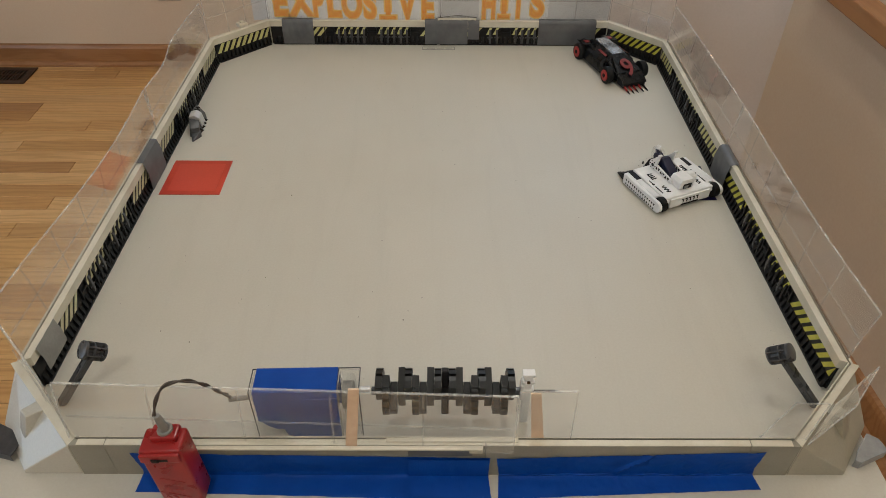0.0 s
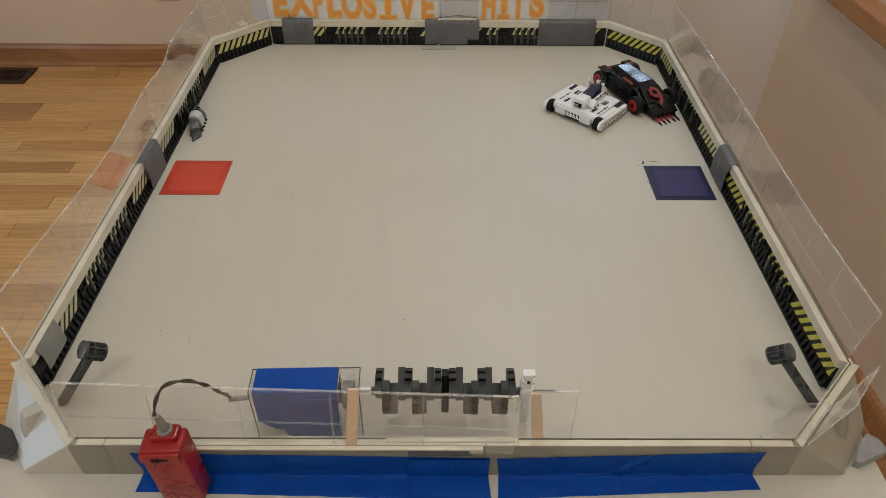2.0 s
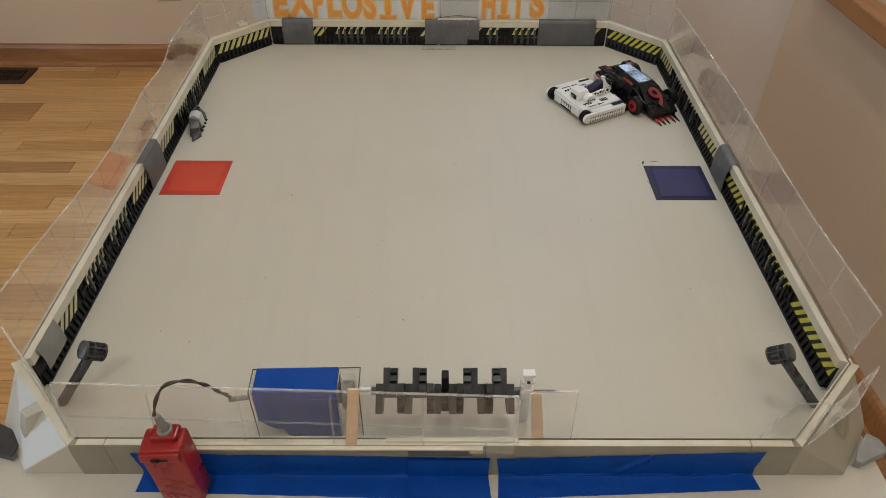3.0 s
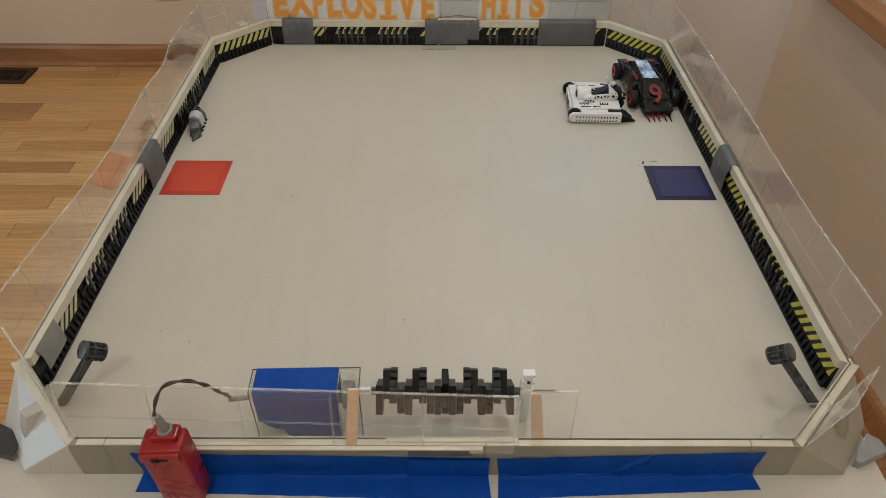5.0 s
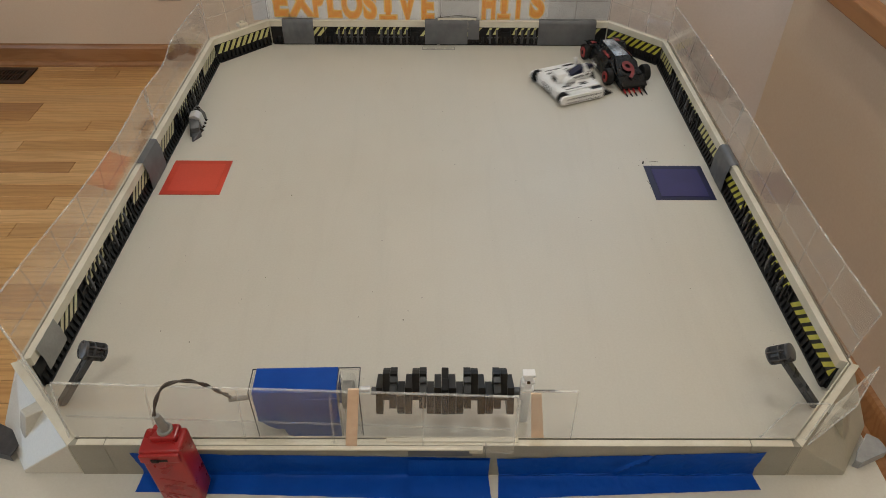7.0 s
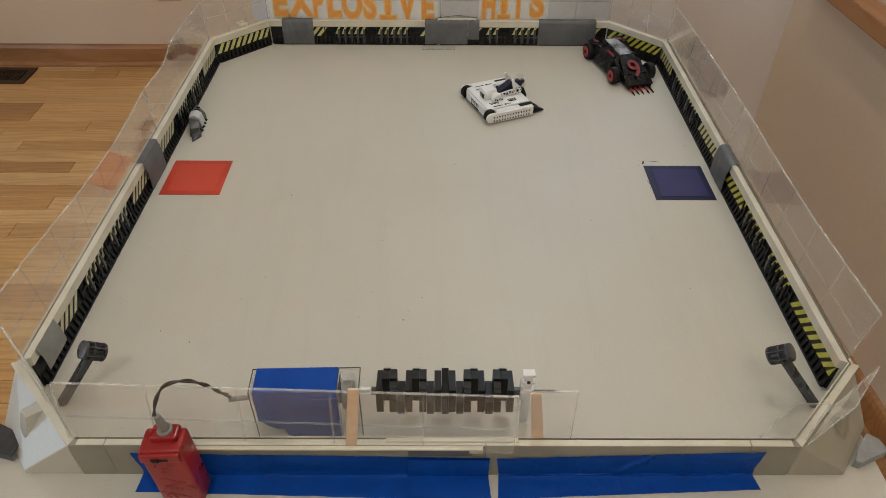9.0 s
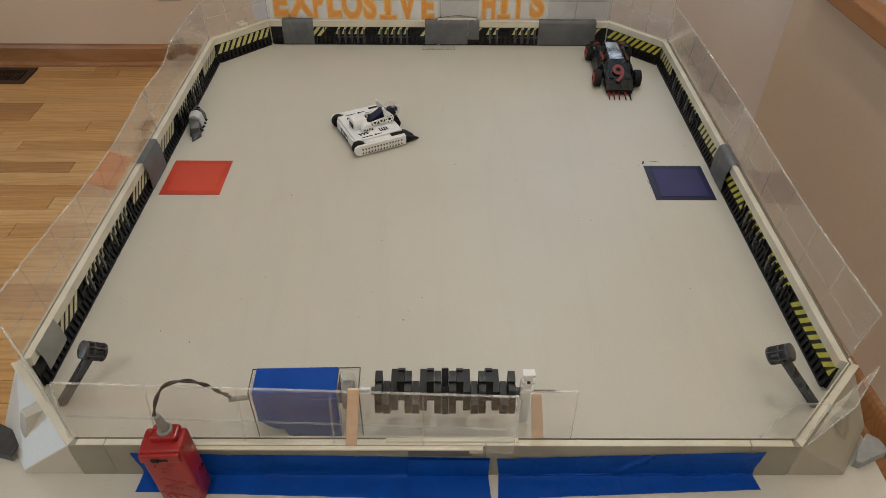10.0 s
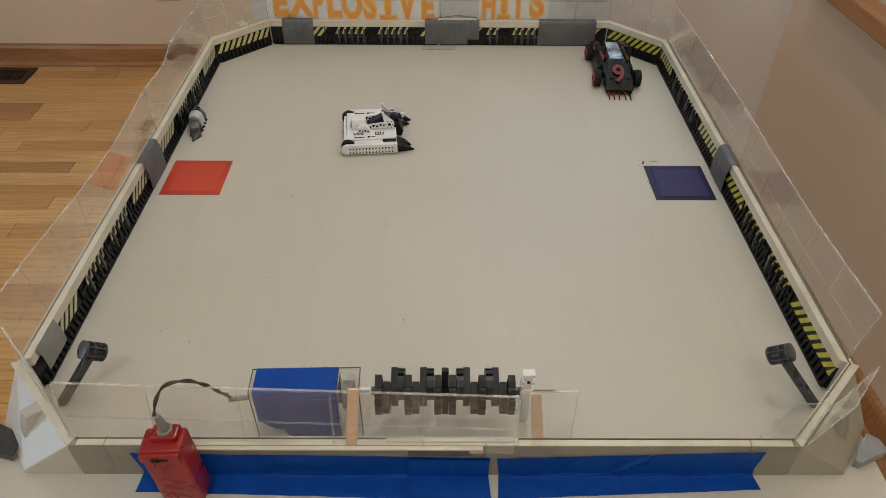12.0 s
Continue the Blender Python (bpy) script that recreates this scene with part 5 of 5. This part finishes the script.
def black_robot():
    b = thing("black_robot", pose(0, 0, 0), "black wedge-shaped fighting robot with red wheels and a red nine", "robot")
    # long hull with a faceted cabin
    low = hull([(-0.070, y, 0.009) for y in (-0.028, 0.028)] + [(-0.074, y, 0.030) for y in (-0.026, 0.026)] + [(-0.040, y, 0.038) for y in (-0.031, 0.031)]
               + [(0.045, y, 0.036) for y in (-0.028, 0.028)] + [(0.088, y, 0.020) for y in (-0.0275, 0.0275)] + [(0.088, y, 0.008) for y in (-0.0275, 0.0275)], 0.001)
    part("body", low, GLOSSBLACK, b)
    cabin = hull([(-0.062, y, 0.034) for y in (-0.017, 0.017)] + [(-0.040, y, 0.047) for y in (-0.0145, 0.0145)] + [(0.038, y, 0.0445) for y in (-0.0165, 0.0165)]
                 + [(0.048, y, 0.034) for y in (-0.026, 0.026)] + [(0.0, y, 0.036) for y in (-0.027, 0.027)], 0.0008)
    part("cabin", cabin, GLOSSBLACK, b)
    part("roof_panel", hull([(x, y, z + o) for o in (-0.0008, 0.0012) for x, z, k in ((-0.039, 0.0472, 0.0130), (0.036, 0.0448, 0.0150)) for y in (-k, k)], 0.0003), ROOFGLINT, b, "glossy dark roof panel with the window's reflection painted in pale patches")
    for s in (-1, 1):
        side = hull([(-0.032, s * 0.026, 0.008), (-0.032, s * 0.040, 0.008), (0.048, s * 0.041, 0.008), (0.048, s * 0.026, 0.008), (-0.036, s * 0.036, 0.031), (0.040, s * 0.036, 0.029), (-0.026, s * 0.024, 0.039), (0.034, s * 0.026, 0.039)], 0.0008)
        part("side_armour", side, GLOSSBLACK, b)
        arch = hull([(-0.072, s * 0.020, 0.030), (-0.072, s * 0.040, 0.0355), (-0.036, s * 0.041, 0.0365), (-0.036, s * 0.022, 0.038), (-0.070, s * 0.020, 0.037), (-0.068, s * 0.040, 0.0378), (-0.036, s * 0.040, 0.0385), (-0.040, s * 0.022, 0.0405)], 0.0006)
        part("wheel_arch", arch, GLOSSBLACK, b)
        y0, y1 = sorted((s * 0.0225, s * 0.0325))
        part("tail_mark", hull([(x, y, z + o) for x, z in ((-0.056, 0.0386), (-0.044, 0.0398)) for y in (y0, y1) for o in (-0.001, 0.0012)], 0.0003), PINKRED, b)
        part("side_stripe", hull([(x, s * y, z) for x, y, z in ((-0.004, 0.0250, 0.0395), (0.030, 0.0262, 0.0390), (-0.002, 0.0225, 0.0425), (0.030, 0.0230, 0.0420), (-0.004, 0.0262, 0.0400), (0.030, 0.0275, 0.0395))], 0.0003), PINKRED, b)
        for x, r in ((-0.052, 0.0175), (0.068, 0.0175)):
            wheel(b, x, s * 0.0410, r, 0.014, s, BRIGHTRED)
    # nose plate with the number
    part("nose_plate", hull([(x, y, z + o) for x, z, k in ((0.037, 0.0445, 0.0175), (0.088, 0.0255, 0.0285)) for y in (-k, k) for o in (-0.0022, 0.0)], 0.0005), GLOSSBLACK, b)
    part("nose_flap", hull([(x, y, z + o) for x, z, k in ((0.0865, 0.0262, 0.0285), (0.1115, 0.0135, 0.0275)) for y in (-k, k) for o in (-0.0025, 0.0)], 0.0005), GLOSSBLACK, b)
    part("chin", hull([(x, y, z) for x, z in ((0.080, 0.005), (0.080, 0.022), (0.108, 0.0125), (0.110, 0.004)) for y in (-0.0265, 0.0265)], 0.001), BLACK, b)
    for y in (-0.017, 0.017):
        part("hinge", rod((0.0870, y - 0.007, 0.0268), (0.0870, y + 0.007, 0.0268), 0.0014, 10), GLOSSBLACK, b)
    tilt = math.degrees(math.atan2(0.0190, 0.051))
    lettering("number", "9", 0.065, 0.0006, PINKRED, pose(0.0970, 0, 0.0238, 0, tilt, 0) @ pose(0, 0, 0.0016, 0, 0, 90), b, 0.0009, "faded red number nine", 0.80)
    for i, y in enumerate((-0.0215, -0.0112, -0.0010, 0.0115, 0.0215)):
        part("tine", hull([(0.104, y - 0.0014, 0.003), (0.104, y + 0.0014, 0.003), (0.104, y - 0.0014, 0.0095), (0.104, y + 0.0014, 0.0095), (0.123, y - 0.0012, 0.0010), (0.123, y + 0.0012, 0.0010), (0.122, y, 0.0046)], 0.0004), BRIGHTRED if i < 4 else BLACK, b)
        part("tine_tip", hull([(0.1205, y - 0.0014, 0.001), (0.1205, y + 0.0014, 0.001), (0.1210, y, 0.0054), (0.131, y - 0.0010, 0.0006), (0.131, y + 0.0010, 0.0006), (0.130, y, 0.0030)], 0.0003), BLACK, b)
    return b


WHITE_BOT, WEAPON = white_robot()
BLACK_BOT = black_robot()


# ---- what moves ----
def motions():
    white = [
        (0, 0.3901, 0.9673, 113.6),
        (0.1, 0.3869, 0.9696, 108.8),
        (0.2, 0.3673, 0.9642, 90.4),
        (0.3, 0.3604, 0.9592, 85.2),
        (0.4, 0.3651, 0.9675, 84.3),
        (0.5, 0.3758, 0.9916, 79.4),
        (0.6, 0.3882, 1.0171, 81.0),
        (0.7, 0.3968, 1.0337, 109.8),
        (0.8, 0.3916, 1.0329, 113.3),
        (0.9, 0.3934, 1.0366, 114.4),
        (1, 0.3826, 1.0493, 116.4),
        (1.1, 0.3651, 1.0955, 113.2),
        (1.2, 0.3366, 1.1534, 109.5),
        (1.3, 0.3152, 1.1878, 89.0),
        (1.4, 0.3059, 1.2021, 73.8),
        (1.5, 0.2978, 1.2151, 52.8),
        (1.7, 0.2902, 1.2264, 49.3),
        (1.9, 0.2880, 1.2264, 49.3),
        (2.1, 0.2850, 1.2265, 45.1),
        (2.3, 0.2827, 1.2331, 37.1),
        (2.6, 0.2895, 1.2480, 31.8),
        (3, 0.2911, 1.2529, 28.5),
        (3.2, 0.2824, 1.2491, 21.4),
        (4.8, 0.3043, 1.2488, -0.7),
        (5, 0.3029, 1.2457, -1.9),
        (5.4, 0.3029, 1.2457, -1.9),
        (5.6, 0.3035, 1.2461, -1.4),
        (5.8, 0.3009, 1.2481, -1.4),
        (6, 0.2964, 1.2481, -1.2),
        (6.1, 0.2650, 1.2447, -4.1),
        (6.2, 0.2019, 1.2474, 0.5),
        (6.3, 0.1336, 1.2461, 1.4),
        (6.4, 0.0777, 1.2253, 12.5),
        (6.5, 0.0537, 1.2172, 24.8),
        (6.6, 0.0537, 1.2172, 24.8),
        (6.7, 0.0846, 1.2370, 25.7),
        (6.8, 0.1380, 1.2577, 22.7),
        (6.9, 0.1971, 1.2916, 24.2),
        (7, 0.2628, 1.3221, 23.7),
        (7.1, 0.3023, 1.3444, 19.5),
        (7.2, 0.3083, 1.3452, 20.8),
        (8.8, 0.1781, 1.2806, 21.5),
        (8.9, 0.1344, 1.2657, 22.8),
        (9, 0.1134, 1.2522, 23.4),
        (9.1, 0.1098, 1.2518, 22.9),
        (9.2, 0.0984, 1.2505, 23.3),
        (9.3, 0.0564, 1.2251, 23.0),
        (9.4, 0.0008, 1.1949, 26.9),
        (9.5, -0.0504, 1.1732, 25.9),
        (9.6, -0.0974, 1.1527, 26.1),
        (9.7, -0.1250, 1.1421, 26.2),
        (9.8, -0.1336, 1.1391, 26.8),
        (10, -0.1320, 1.1391, 26.7),
        (10.1, -0.1305, 1.1378, 24.7),
        (10.2, -0.1305, 1.1324, 5.3),
        (10.4, -0.1305, 1.1324, 5.3),
        (10.8, -0.1305, 1.1324, 5.3),
        (12, -0.1284, 1.1328, 5.3)]
    walk(WHITE_BOT, [(t, pose(x, y, 0, 0, 0, a)) for t, x, y, a in white])
    black = [
        (0, 0.3648, 1.4281, -69.9),
        (0.9, 0.3648, 1.4281, -69.9),
        (1, 0.3699, 1.4241, -71.1),
        (1.1, 0.3806, 1.4103, -71.5),
        (1.2, 0.3905, 1.3721, -70.8),
        (1.3, 0.4010, 1.3323, -68.5),
        (1.4, 0.3948, 1.3135, -67.8),
        (1.5, 0.3917, 1.3052, -65.2),
        (3.2, 0.3915, 1.3008, -66.2),
        (4.8, 0.4181, 1.3166, -85.9),
        (5.6, 0.4184, 1.3205, -84.6),
        (5.8, 0.4115, 1.3235, -81.0),
        (6, 0.4041, 1.3592, -78.8),
        (6.1, 0.4003, 1.3951, -79.0),
        (6.2, 0.3837, 1.4256, -68.4),
        (6.4, 0.3718, 1.4281, -67.3),
        (6.8, 0.3714, 1.4281, -67.6),
        (6.9, 0.3727, 1.4228, -72.6),
        (7, 0.3740, 1.4185, -76.7),
        (7.1, 0.3955, 1.4403, -64.6),
        (7.2, 0.3936, 1.4353, -66.9),
        (8.8, 0.3833, 1.4281, -67.2),
        (8.9, 0.3838, 1.4269, -71.4),
        (9, 0.3828, 1.4241, -73.7),
        (9.1, 0.3816, 1.4213, -75.9),
        (9.2, 0.3791, 1.4181, -79.5),
        (9.3, 0.3781, 1.4150, -82.6),
        (9.4, 0.3764, 1.4158, -83.9),
        (9.5, 0.3752, 1.4138, -85.6),
        (9.6, 0.3728, 1.4085, -90.6),
        (9.7, 0.3722, 1.4054, -92.0),
        (9.8, 0.3684, 1.4042, -91.2),
        (9.9, 0.3684, 1.4042, -91.2),
        (10.2, 0.3684, 1.4042, -91.2),
        (10.6, 0.3684, 1.4042, -91.2),
        (11, 0.3684, 1.4042, -91.2),
        (11.4, 0.3684, 1.4042, -91.2),
        (11.7, 0.3684, 1.4042, -91.2),
        (12, 0.3684, 1.4042, -91.2)]
    walk(BLACK_BOT, [(t, pose(x, y, 0, 0, 0, a)) for t, x, y, a in black])
    # the cams turn steadily, their tops towards the near side, one turn in 1.92 s
    walk(SPIN, [(k / 5, pose(0.0068, 0.500, 0.055, 187.4 * k / 5 - 30)) for k in range(61)])
    # the weapon spins but for its stops
    rows, angle = [], -20.0
    for k in range(361):
        t = k / 30
        rows.append((t, angle))
        if t < 1.3 or 6.15 < t < 7.05 or 7.5 < t < 10.15:
            angle += 84
        elif t < 1.4 or 7.05 <= t < 7.15 or 10.15 <= t < 10.3:
            angle += 30
    rest = 78.0 - angle
    walk(WEAPON, [(t, pose(0.0440, 0, 0.0400, 0, a + rest, 0)) for t, a in rows])


motions()
